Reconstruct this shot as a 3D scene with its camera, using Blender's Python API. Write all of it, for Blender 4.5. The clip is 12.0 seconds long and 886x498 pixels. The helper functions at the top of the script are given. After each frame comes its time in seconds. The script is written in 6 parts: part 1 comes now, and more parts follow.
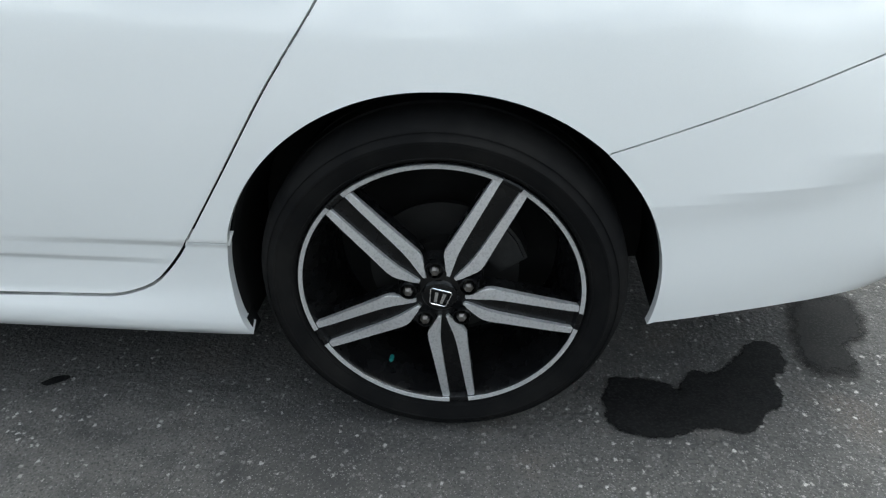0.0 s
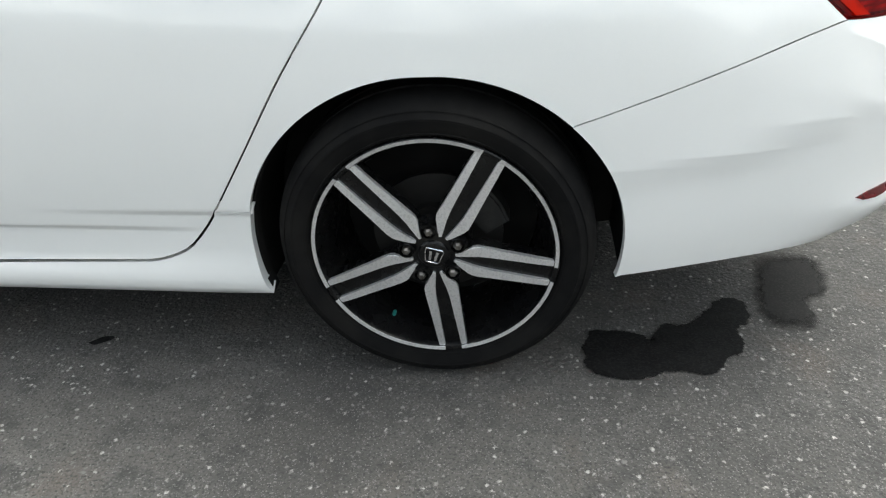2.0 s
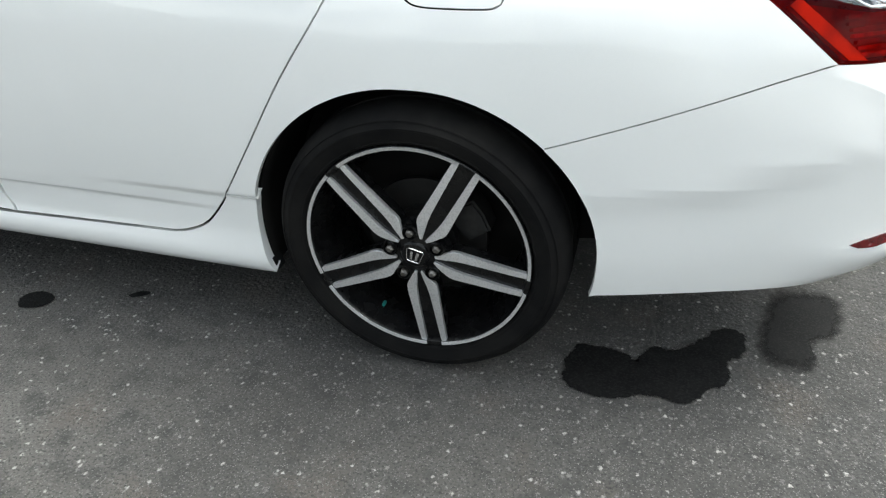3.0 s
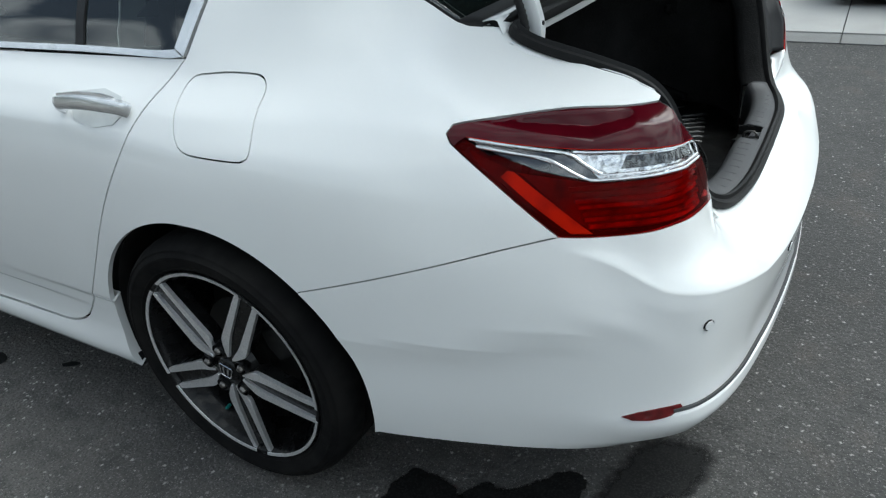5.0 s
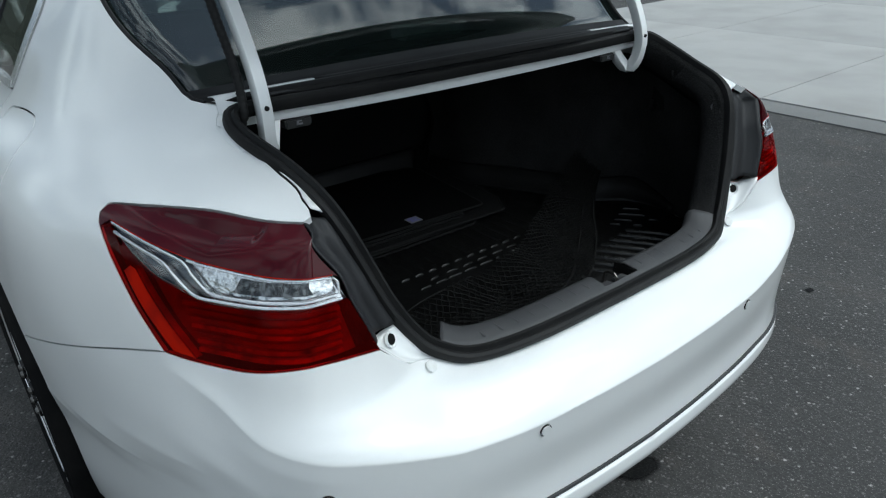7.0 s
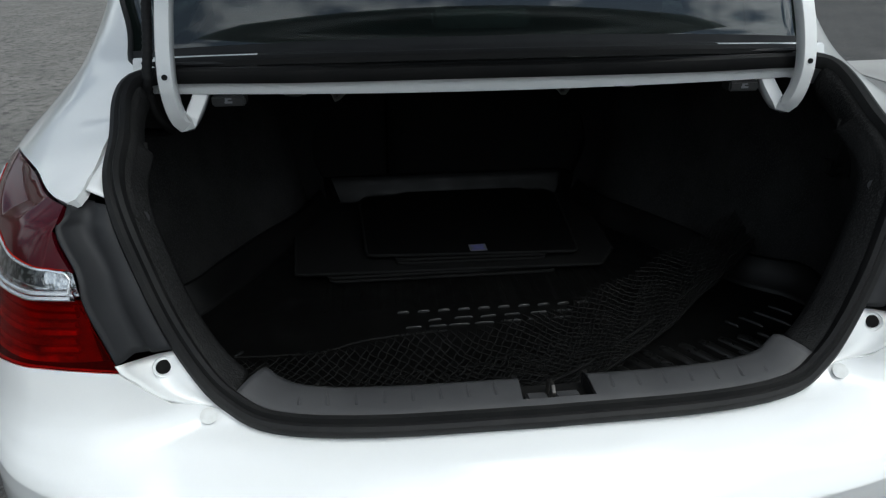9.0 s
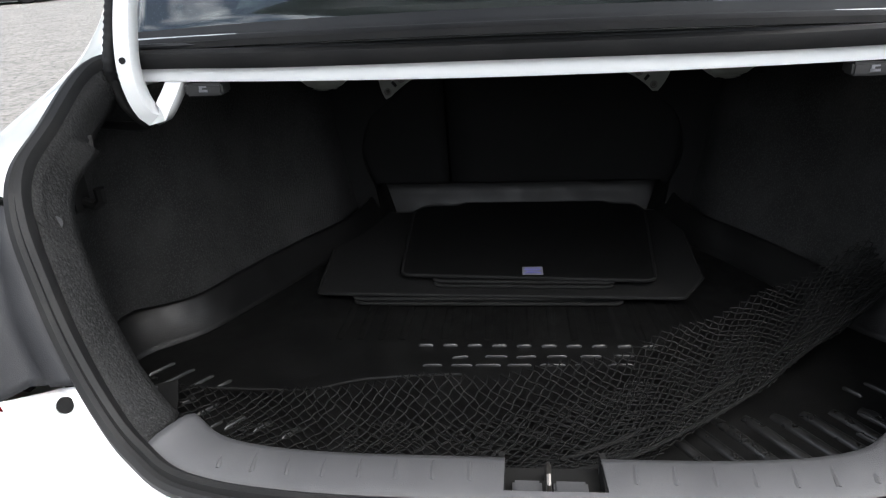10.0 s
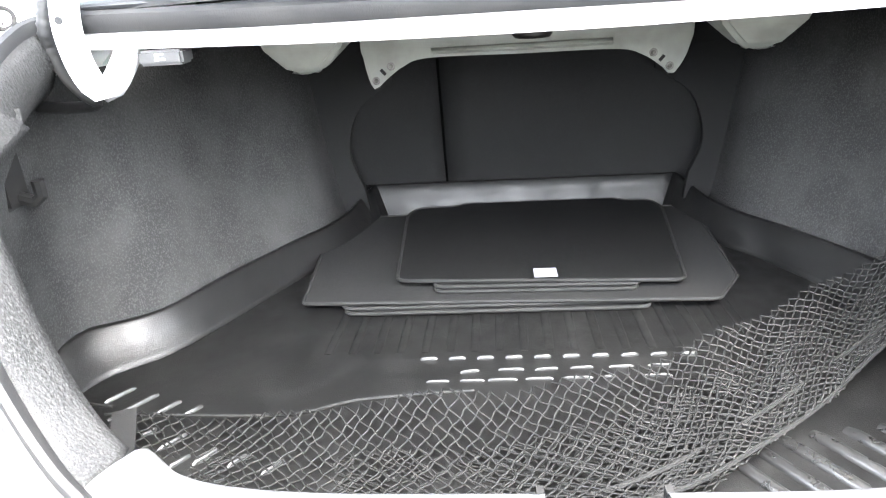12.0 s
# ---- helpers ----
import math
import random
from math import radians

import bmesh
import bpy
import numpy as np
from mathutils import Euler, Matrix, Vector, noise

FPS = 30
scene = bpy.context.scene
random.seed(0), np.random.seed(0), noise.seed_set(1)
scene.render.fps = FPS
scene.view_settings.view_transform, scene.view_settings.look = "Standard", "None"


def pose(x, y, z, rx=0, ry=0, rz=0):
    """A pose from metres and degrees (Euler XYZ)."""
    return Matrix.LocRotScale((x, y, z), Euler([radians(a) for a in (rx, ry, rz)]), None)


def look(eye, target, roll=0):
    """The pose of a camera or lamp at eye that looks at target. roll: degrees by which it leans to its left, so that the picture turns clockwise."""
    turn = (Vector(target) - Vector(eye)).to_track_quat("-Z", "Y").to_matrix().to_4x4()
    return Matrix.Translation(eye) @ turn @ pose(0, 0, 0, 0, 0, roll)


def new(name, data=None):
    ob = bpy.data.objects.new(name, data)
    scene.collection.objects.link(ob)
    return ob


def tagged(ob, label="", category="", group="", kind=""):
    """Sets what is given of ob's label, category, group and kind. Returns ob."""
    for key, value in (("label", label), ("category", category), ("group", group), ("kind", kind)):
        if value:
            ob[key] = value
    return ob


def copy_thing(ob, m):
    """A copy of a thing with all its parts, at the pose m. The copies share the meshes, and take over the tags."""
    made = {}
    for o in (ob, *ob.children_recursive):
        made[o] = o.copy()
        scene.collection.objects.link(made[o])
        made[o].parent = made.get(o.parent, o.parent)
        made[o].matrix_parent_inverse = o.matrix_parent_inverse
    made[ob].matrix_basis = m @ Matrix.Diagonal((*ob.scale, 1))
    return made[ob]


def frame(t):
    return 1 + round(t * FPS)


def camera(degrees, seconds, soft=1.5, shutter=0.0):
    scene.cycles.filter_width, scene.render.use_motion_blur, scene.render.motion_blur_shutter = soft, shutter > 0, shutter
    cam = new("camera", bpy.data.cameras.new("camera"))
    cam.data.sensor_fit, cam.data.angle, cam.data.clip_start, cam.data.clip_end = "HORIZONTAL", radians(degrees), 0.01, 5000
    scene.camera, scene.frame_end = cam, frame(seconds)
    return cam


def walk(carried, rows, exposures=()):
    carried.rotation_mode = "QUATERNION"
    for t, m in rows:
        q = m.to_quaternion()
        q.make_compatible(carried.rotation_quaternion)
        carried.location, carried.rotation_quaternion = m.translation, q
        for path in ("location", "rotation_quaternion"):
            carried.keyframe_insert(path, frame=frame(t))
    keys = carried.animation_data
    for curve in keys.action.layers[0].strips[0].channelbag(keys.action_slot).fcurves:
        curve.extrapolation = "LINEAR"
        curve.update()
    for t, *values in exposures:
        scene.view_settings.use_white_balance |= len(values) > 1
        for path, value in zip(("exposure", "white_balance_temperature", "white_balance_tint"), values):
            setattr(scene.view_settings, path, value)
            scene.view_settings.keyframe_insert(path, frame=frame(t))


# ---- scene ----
from mathutils.geometry import delaunay_2d_cdt

cam = camera(64.6, 12.0, soft=1.2)
PATH = [
    (0, (0.107, -1.93, 1.049), (-0.06, -0.223, 0.021), -0.9),
    (0.5, (0.103, -1.95, 1.052), (-0.087, -0.259, 0.001), -2.9),
    (1, (0.075, -1.998, 1.06), (-0.042, -0.28, 0.042), -2.6),
    (1.5, (0.071, -2.073, 1.078), (-0.021, -0.351, 0.064), -2.9),
    (2, (0.173, -2.122, 1.098), (-0.04, -0.429, 0.054), -2.7),
    (2.5, (0.346, -2.154, 1.141), (-0.104, -0.513, 0.09), -2.0),
    (2.7, (0.389, -2.145, 1.156), (-0.085, -0.533, 0.07), -2.3),
    (4.3, (0.861, -1.862, 1.272), (0.055, -0.368, 0.215), -1.3),
    (4.5, (0.963, -1.843, 1.297), (0.108, -0.376, 0.24), -2.9),
    (5, (1.123, -1.737, 1.325), (0.203, -0.25, 0.353), -4.9),
    (5.5, (1.258, -1.559, 1.34), (0.284, -0.082, 0.408), -3.0),
    (6, (1.402, -1.397, 1.328), (0.294, -0.009, 0.407), -3.6),
    (6.5, (1.597, -1.211, 1.342), (0.306, 0.028, 0.448), -2.1),
    (7, (1.678, -0.985, 1.335), (0.269, 0.134, 0.463), -1.3),
    (7.2, (1.695, -0.875, 1.313), (0.237, 0.197, 0.461), -0.3),
    (8.8, (1.749, -0.266, 1.259), (-0.051, -0.024, 0.422), -0.8),
    (9, (1.692, -0.207, 1.254), (-0.11, -0.015, 0.406), -0.3),
    (9.5, (1.58, -0.117, 1.221), (-0.235, -0.142, 0.383), -2.1),
    (10, (1.478, -0.013, 1.17), (-0.339, -0.215, 0.359), -3.0),
    (10.5, (1.416, 0.024, 1.127), (-0.413, -0.221, 0.354), -5.0),
    (11, (1.361, -0.016, 1.105), (-0.481, -0.232, 0.357), -4.4),
    (11.5, (1.354, -0.048, 1.088), (-0.496, -0.2, 0.342), -4.3),
    (12, (1.355, -0.052, 1.08), (-0.488, -0.215, 0.322), -3.9),
]
EXPOSURES = [
    (0.0, 1.72, 6450, 2), (1.0, 1.80, 6950, 4), (1.5, 1.78, 6950, 4), (2.5, 1.86, 6900, 3), (4.5, 1.26, 6450, 1), (5.5, 0.82, 6200, 0), (7.0, 0.58, 6100, 0), (9.0, 0.47, 6350, 3),
    (9.5, 0.88, 6500, 7), (10.0, 2.30, 6650, 9), (10.5, 4.20, 6750, 9), (11.0, 5.35, 6700, 9), (11.5, 5.80, 6700, 9), (12.0, 6.12, 6700, 9),
]
walk(cam, [(t, look(eye, target, roll)) for t, eye, target, roll in PATH], EXPOSURES)

# ---- daylight: a bright overcast sky ----
SUN_UP, SUN_ROUND = 60.0, 56.0
world = bpy.data.worlds.new("overcast")
world.use_nodes = True
scene.world = world
wn, wl = world.node_tree.nodes, world.node_tree.links
wn.clear()
sky = wn.new("ShaderNodeTexSky")
sky.sky_type, sky.sun_disc = "NISHITA", False
sky.sun_elevation, sky.sun_rotation = radians(SUN_UP), radians(SUN_ROUND)
sky.dust_density, sky.air_density = 4.0, 1.0
grey = wn.new("ShaderNodeHueSaturation")
grey.inputs["Saturation"].default_value = 0.28
where = wn.new("ShaderNodeTexCoord")
clouds = wn.new("ShaderNodeTexNoise")
clouds.inputs["Scale"].default_value, clouds.inputs["Detail"].default_value = 7.5, 7.0
ramp = wn.new("ShaderNodeValToRGB")
ramp.color_ramp.elements[0].position, ramp.color_ramp.elements[1].position = 0.44, 0.58
ramp.color_ramp.elements[0].color, ramp.color_ramp.elements[1].color = (0.30, 0.36, 0.46, 1), (1.62, 1.62, 1.60, 1)
# an overcast sky is three times as bright overhead as at the horizon
split = wn.new("ShaderNodeSeparateXYZ")
dome = wn.new("ShaderNodeMapRange")
dome.inputs["From Min"].default_value, dome.inputs["From Max"].default_value = 0.0, 1.0
dome.inputs["To Min"].default_value, dome.inputs["To Max"].default_value = 0.72, 0.98
wl.new(where.outputs["Generated"], split.inputs["Vector"])
wl.new(split.outputs["Z"], dome.inputs["Value"])
mul = wn.new("ShaderNodeMix")
mul.data_type, mul.blend_type = "RGBA", "MULTIPLY"
mul.inputs["Factor"].default_value = 1.0
back = wn.new("ShaderNodeBackground")
back.inputs["Strength"].default_value = 0.15
out = wn.new("ShaderNodeOutputWorld")
wl.new(sky.outputs["Color"], grey.inputs["Color"])
wl.new(where.outputs["Generated"], clouds.inputs["Vector"])
wl.new(clouds.outputs["Fac"], ramp.inputs["Fac"])
wl.new(grey.outputs["Color"], mul.inputs["A"])
wl.new(ramp.outputs["Color"], mul.inputs["B"])
high = wn.new("ShaderNodeMix")
high.data_type, high.blend_type = "RGBA", "MULTIPLY"
high.inputs["Factor"].default_value = 1.0
wl.new(mul.outputs["Result"], high.inputs["A"])
wl.new(dome.outputs["Result"], high.inputs["B"])
wl.new(high.outputs["Result"], back.inputs["Color"])
wl.new(back.outputs["Background"], out.inputs["Surface"])

sun = new("sun", bpy.data.lights.new("sun", "SUN"))
sun.data.energy, sun.data.angle, sun.data.color = 0.32, radians(30), (1.0, 0.97, 0.93)
up, rnd = radians(SUN_UP), radians(SUN_ROUND)
sun.matrix_world = look((6 * math.sin(rnd) * math.cos(up), 6 * math.cos(rnd) * math.cos(up), 6 * math.sin(up)), (0, 0, 0))


# ---- materials ----
def material(name, colour, rough=0.5, metal=0.0, grain=None, grain_scale=200.0, stain=None, stain_scale=4.0, bump=0.0, bump_scale=300.0,
             coat=0.0, specular=0.5, each=0.0, transmission=0.0, rough_var=0.0, stretch=(1, 1, 1)):
    """A procedural surface: a colour varied by fine grain and broad stains, with relief."""
    m = bpy.data.materials.new(name)
    m.use_nodes = True
    n, l = m.node_tree.nodes, m.node_tree.links
    b = n["Principled BSDF"]
    b.inputs["Roughness"].default_value, b.inputs["Metallic"].default_value = rough, metal
    b.inputs["Coat Weight"].default_value, b.inputs["Coat Roughness"].default_value = coat, 0.03
    b.inputs["Specular IOR Level"].default_value = specular
    b.inputs["Transmission Weight"].default_value = transmission
    b.inputs["Base Color"].default_value = (*colour, 1)
    place = n.new("ShaderNodeTexCoord")
    mapping = n.new("ShaderNodeMapping")
    mapping.inputs["Scale"].default_value = stretch
    l.new(place.outputs["Object"], mapping.inputs["Vector"])
    last = None

    def noise_of(scale, detail):
        t = n.new("ShaderNodeTexNoise")
        t.inputs["Scale"].default_value, t.inputs["Detail"].default_value = scale, detail
        l.new(mapping.outputs["Vector"], t.inputs["Vector"])
        return t

    def blend(source, other, low, high):
        r = n.new("ShaderNodeMapRange")
        r.inputs["From Min"].default_value, r.inputs["From Max"].default_value = low, high
        l.new(source, r.inputs["Value"])
        mix = n.new("ShaderNodeMix")
        mix.data_type = "RGBA"
        mix.inputs["A"].default_value = (*colour, 1)
        mix.inputs["B"].default_value = (*other, 1)
        l.new(r.outputs["Result"], mix.inputs["Factor"])
        if last:
            l.new(last, mix.inputs["A"])
        return mix.outputs["Result"]

    if stain:
        last = blend(noise_of(stain_scale, 5).outputs["Fac"], stain, 0.42, 0.68)
    if grain:
        last = blend(noise_of(grain_scale, 2).outputs["Fac"], grain, 0.48, 0.66)
    if each:
        info = n.new("ShaderNodeObjectInfo")
        hsv = n.new("ShaderNodeHueSaturation")
        r = n.new("ShaderNodeMapRange")
        r.inputs["To Min"].default_value, r.inputs["To Max"].default_value = 1 - each, 1 + each
        hsv.inputs["Color"].default_value = (*colour, 1)
        l.new(info.outputs["Random"], r.inputs["Value"])
        l.new(r.outputs["Result"], hsv.inputs["Value"])
        if last:
            l.new(last, hsv.inputs["Color"])
        last = hsv.outputs["Color"]
    if last:
        l.new(last, b.inputs["Base Color"])
    if rough_var:
        r = n.new("ShaderNodeMapRange")
        r.inputs["From Min"].default_value, r.inputs["From Max"].default_value = 0.35, 0.65
        r.inputs["To Min"].default_value, r.inputs["To Max"].default_value = max(0.02, rough - rough_var), rough + rough_var
        l.new(noise_of(stain_scale * 3, 4).outputs["Fac"], r.inputs["Value"])
        l.new(r.outputs["Result"], b.inputs["Roughness"])
    if bump:
        k = n.new("ShaderNodeBump")
        k.inputs["Strength"].default_value, k.inputs["Distance"].default_value = bump, 0.002
        l.new(noise_of(bump_scale, 3).outputs["Fac"], k.inputs["Height"])
        l.new(k.outputs["Normal"], b.inputs["Normal"])
    return m


PAINT = material("pearl_white_paint", (0.83, 0.84, 0.835), 0.32, coat=0.9, stain=(0.80, 0.812, 0.805), stain_scale=2.5, grain=(0.86, 0.865, 0.865), grain_scale=1500, rough_var=0.04)
# cream-white steel under the shelf, its colour lowered to carry the shade there
INNER_PAINT = material("shaded_cream_inner_paint", (0.3024, 0.3096, 0.2808), 0.45, stain=(0.216, 0.2196, 0.198), stain_scale=14, rough_var=0.08)
RUBBER = material("black_rubber", (0.008, 0.008, 0.0084), 0.62, specular=0.26, stain=(0.014, 0.0137, 0.0134), stain_scale=14, bump=0.15, bump_scale=500)
TYRE = material("tyre_rubber", (0.0062, 0.0062, 0.0065), 0.85, specular=0.1, stain=(0.012, 0.0115, 0.011), stain_scale=9, bump=0.25, bump_scale=700, rough_var=0.1)
GLOSS_BLACK = material("gloss_black_paint", (0.0035, 0.0035, 0.004), 0.26, coat=0.12, specular=0.22, stain=(0.009, 0.009, 0.009), stain_scale=12, rough_var=0.08)
MACHINED = material("machined_aluminium", (0.82, 0.82, 0.83), 0.42, metal=0.78, grain=(0.68, 0.68, 0.69), grain_scale=250, rough_var=0.06)
NUT = material("zinc_wheel_nut", (0.22, 0.21, 0.20), 0.35, metal=0.9, stain=(0.12, 0.11, 0.10), stain_scale=60)
# disc steel coloured near black for the shade deep behind the spokes
DISC = material("shaded_brake_disc", (0.008, 0.0076, 0.0073), 0.6, metal=0.3, stain=(0.013, 0.012, 0.011), stain_scale=25)
STEEL = material("brake_steel", (0.06, 0.058, 0.056), 0.5, metal=0.9, stain=(0.06, 0.05, 0.042), stain_scale=25)
SATIN = material("satin_chrome", (0.86, 0.87, 0.88), 0.24, metal=0.85, stain=(0.78, 0.79, 0.80), stain_scale=25)
CHROME = material("chrome", (0.78, 0.79, 0.81), 0.10, metal=1.0, stain=(0.7, 0.7, 0.72), stain_scale=30)
WELL = material("wheel_well_plastic", (0.006, 0.006, 0.006), 0.85, specular=0.15, stain=(0.012, 0.0115, 0.011), stain_scale=10)
TRIM = material("grey_black_plastic", (0.013, 0.0135, 0.0155), 0.55, specular=0.35, stain=(0.019, 0.019, 0.0205), stain_scale=8, grain=(0.018, 0.0185, 0.0205), grain_scale=900, bump=0.2, bump_scale=900)
GLASS = material("tinted_glass", (0.10, 0.140, 0.132), 0.01, transmission=0.95, stain=(0.10, 0.136, 0.128), stain_scale=3)
GLASS.node_tree.nodes["Principled BSDF"].inputs["IOR"].default_value = 1.75

# ---- body surface ----
def smooth_curve(xs, ys, x):
    """Monotone cubic through (xs, ys), level beyond the ends' slope."""
    xs, ys, x = np.asarray(xs, float), np.asarray(ys, float), np.asarray(x, float)
    h, d = np.diff(xs), np.diff(ys) / np.diff(xs)
    m = np.empty(len(xs))
    m[0], m[-1] = d[0], d[-1]
    flat = d[:-1] * d[1:] <= 0
    w1, w2 = 2 * h[1:] + h[:-1], h[1:] + 2 * h[:-1]
    safe = np.where(flat, 1.0, d[:-1]), np.where(flat, 1.0, d[1:])
    m[1:-1] = np.where(flat, 0.0, (w1 + w2) / (w1 / safe[0] + w2 / safe[1]))
    i = np.clip(np.searchsorted(xs, x) - 1, 0, len(h) - 1)
    t = (x - xs[i]) / h[i]
    inside = np.clip(t, 0, 1)
    u = inside
    y = ys[i] * (1 + 2 * u) * (1 - u) ** 2 + m[i] * h[i] * u * (1 - u) ** 2 + ys[i + 1] * u * u * (3 - 2 * u) + m[i + 1] * h[i] * u * u * (u - 1)
    return y + np.where(t > 1, (t - 1) * h[i] * m[i + 1], 0) + np.where(t < 0, t * h[i] * m[i], 0)


# The plan outline of the body's half at bumper height, from nose to tail: x towards the rear, y out from the middle.
PLAN_X = (-3.74, -3.70, -3.55, -3.25, -2.775, -1.8, -1.0, -0.4, 0.0, 0.25, 0.39, 0.60, 0.752, 0.86, 0.93, 0.988, 1.030, 1.055, 1.071, 1.082, 1.085)
PLAN_Y = (0.0, 0.35, 0.68, 0.86, 0.915, 0.906, 0.904, 0.904, 0.918, 0.906, 0.890, 0.848, 0.800, 0.752, 0.711, 0.656, 0.565, 0.450, 0.300, 0.120, 0.0)
PLAN_S = np.concatenate(([0], np.cumsum(np.hypot(np.diff(PLAN_X), np.diff(PLAN_Y)))))
PLAN_S = PLAN_S - PLAN_S[8]


def s_at(x):
    """The way along the outline at which its side passes x."""
    return float(np.interp(x, PLAN_X, PLAN_S))


S_END = float(PLAN_S[-1])


def plan(s):
    return smooth_curve(PLAN_S, PLAN_X, s), smooth_curve(PLAN_S, PLAN_Y, s)


# Sections of the skin: for a place along the outline, heights and how far the skin lies inside it.
SECTIONS = []


def section(s, zs, insets, fold=0.745, creases=()):
    """Heights and insets at one place; fold is the height of the bumper's shelf edge there; the skin stays sharp at the creases."""
    for crease in creases:
        k = zs.index(crease)
        near = [(crease + d, insets[k] + (insets[j] - insets[k]) * abs(d / (zs[j] - crease))) for d, j in ((-0.005, k - 1), (0.004, k + 1))]
        zs, insets = zs[:k] + (near[0][0], crease, near[1][0]) + zs[k + 1:], insets[:k] + (near[0][1], insets[k], near[1][1]) + insets[k + 1:]
    SECTIONS.append((s, zs, insets, fold))


section(-4.3, (0.18, 0.30, 0.45, 0.60, 0.75, 0.90, 1.10), (0.06, 0.02, 0.00, 0.02, 0.10, 0.60, 1.00))
section(-2.9, (0.18, 0.25, 0.43, 0.60, 0.76, 0.88, 0.95, 1.00), (0.05, 0.02, 0.00, 0.00, 0.02, 0.08, 0.20, 0.50))
section(-1.9, (0.17, 0.22, 0.25, 0.30, 0.335, 0.36, 0.60, 0.76, 0.87, 0.93, 1.00, 1.08, 1.38), (0.08, 0.012, 0.006, 0.020, 0.022, 0.010, 0.0, 0.006, 0.022, 0.055, 0.100, 0.14, 0.34))
section(-0.9, (0.17, 0.22, 0.25, 0.31, 0.368, 0.385, 0.60, 0.76, 0.87, 0.93, 1.00, 1.08, 1.38), (0.08, 0.012, 0.006, 0.022, 0.023, 0.011, 0.0, 0.006, 0.022, 0.055, 0.110, 0.15, 0.34))
section(-0.4, (0.17, 0.22, 0.25, 0.33, 0.410, 0.428, 0.60, 0.76, 0.87, 0.93, 1.00, 1.08, 1.38), (0.08, 0.012, 0.006, 0.014, 0.012, 0.004, 0.0, 0.008, 0.032, 0.070, 0.135, 0.17, 0.35))
section(0.0, (0.20, 0.25, 0.45, 0.60, 0.76, 0.853, 0.917, 0.98, 1.011, 1.10, 1.25, 1.36, 1.43), (0.03, 0.012, 0.0, 0.0, 0.015, 0.037, 0.075, 0.135, 0.155, 0.200, 0.280, 0.35, 0.44))
section(s_at(0.39), (0.22, 0.25, 0.36, 0.47, 0.495, 0.52, 0.60, 0.70, 0.80, 0.86, 0.92, 0.97, 1.02, 1.08, 1.16, 1.28), (0.032, 0.024, 0.010, 0.005, 0.002, -0.001, 0.0, 0.006, 0.020, 0.038, 0.080, 0.130, 0.180, 0.225, 0.27, 0.34), creases=(0.520,))
section(s_at(0.56), (0.24, 0.27, 0.38, 0.49, 0.515, 0.54, 0.61, 0.70, 0.764, 0.85, 0.917, 0.96, 1.00, 1.03, 1.06, 1.12), (0.032, 0.024, 0.010, 0.005, 0.001, -0.003, 0.001, 0.008, 0.020, 0.045, 0.080, 0.130, 0.190, 0.240, 0.280, 0.34), creases=(0.540,))
section(s_at(0.752), (0.27, 0.30, 0.40, 0.53, 0.56, 0.59, 0.64, 0.70, 0.764, 0.85, 0.917, 0.945, 0.975, 1.00, 1.05), (0.032, 0.022, 0.007, 0.003, -0.001, -0.004, 0.001, 0.011, 0.025, 0.052, 0.090, 0.130, 0.190, 0.250, 0.34), creases=(0.590,))
section(s_at(0.84), (0.275, 0.305, 0.385, 0.44, 0.56, 0.60, 0.64, 0.69, 0.716, 0.735, 0.764, 0.85, 0.919, 0.945, 0.97, 1.0), (0.040, 0.022, 0.003, 0.004, 0.002, 0.000, 0.005, 0.014, 0.018, 0.026, 0.035, 0.062, 0.100, 0.140, 0.190, 0.255), 0.716, (0.716,))
section(s_at(0.93), (0.28, 0.31, 0.372, 0.388, 0.396, 0.406, 0.44, 0.56, 0.62, 0.660, 0.675, 0.70, 0.72, 0.764, 0.85, 0.92, 0.945, 0.965, 1.0), (0.05, 0.022, -0.004, -0.003, 0.002, 0.003, 0.004, 0.002, 0.002, 0.006, 0.013, 0.024, 0.031, 0.042, 0.072, 0.110, 0.150, 0.190, 0.26), 0.660, (0.660,))
section(s_at(1.022), (0.28, 0.31, 0.368, 0.388, 0.396, 0.406, 0.44, 0.57, 0.633, 0.647, 0.67, 0.70, 0.757, 0.842, 0.90, 0.93, 0.95, 0.98), (0.05, 0.022, -0.003, -0.002, 0.005, 0.006, 0.008, 0.001, -0.002, 0.007, 0.032, 0.060, 0.082, 0.100, 0.125, 0.140, 0.165, 0.22), 0.633, (0.633,))
section(s_at(1.041), (0.28, 0.31, 0.366, 0.388, 0.396, 0.406, 0.44, 0.565, 0.617, 0.631, 0.647, 0.662, 0.68, 0.70, 0.757, 0.842, 0.93, 0.98), (0.05, 0.022, -0.002, -0.001, 0.006, 0.007, 0.008, 0.000, -0.003, 0.008, 0.029, 0.053, 0.078, 0.094, 0.105, 0.118, 0.155, 0.22), 0.617, (0.617,))
section(s_at(1.055), (0.28, 0.31, 0.366, 0.388, 0.396, 0.406, 0.44, 0.555, 0.602, 0.616, 0.635, 0.652, 0.664, 0.675, 0.70, 0.757, 0.842, 0.95), (0.05, 0.022, -0.002, -0.001, 0.008, 0.009, 0.010, -0.001, -0.004, 0.009, 0.035, 0.063, 0.086, 0.112, 0.130, 0.142, 0.153, 0.19), 0.602, (0.602,))
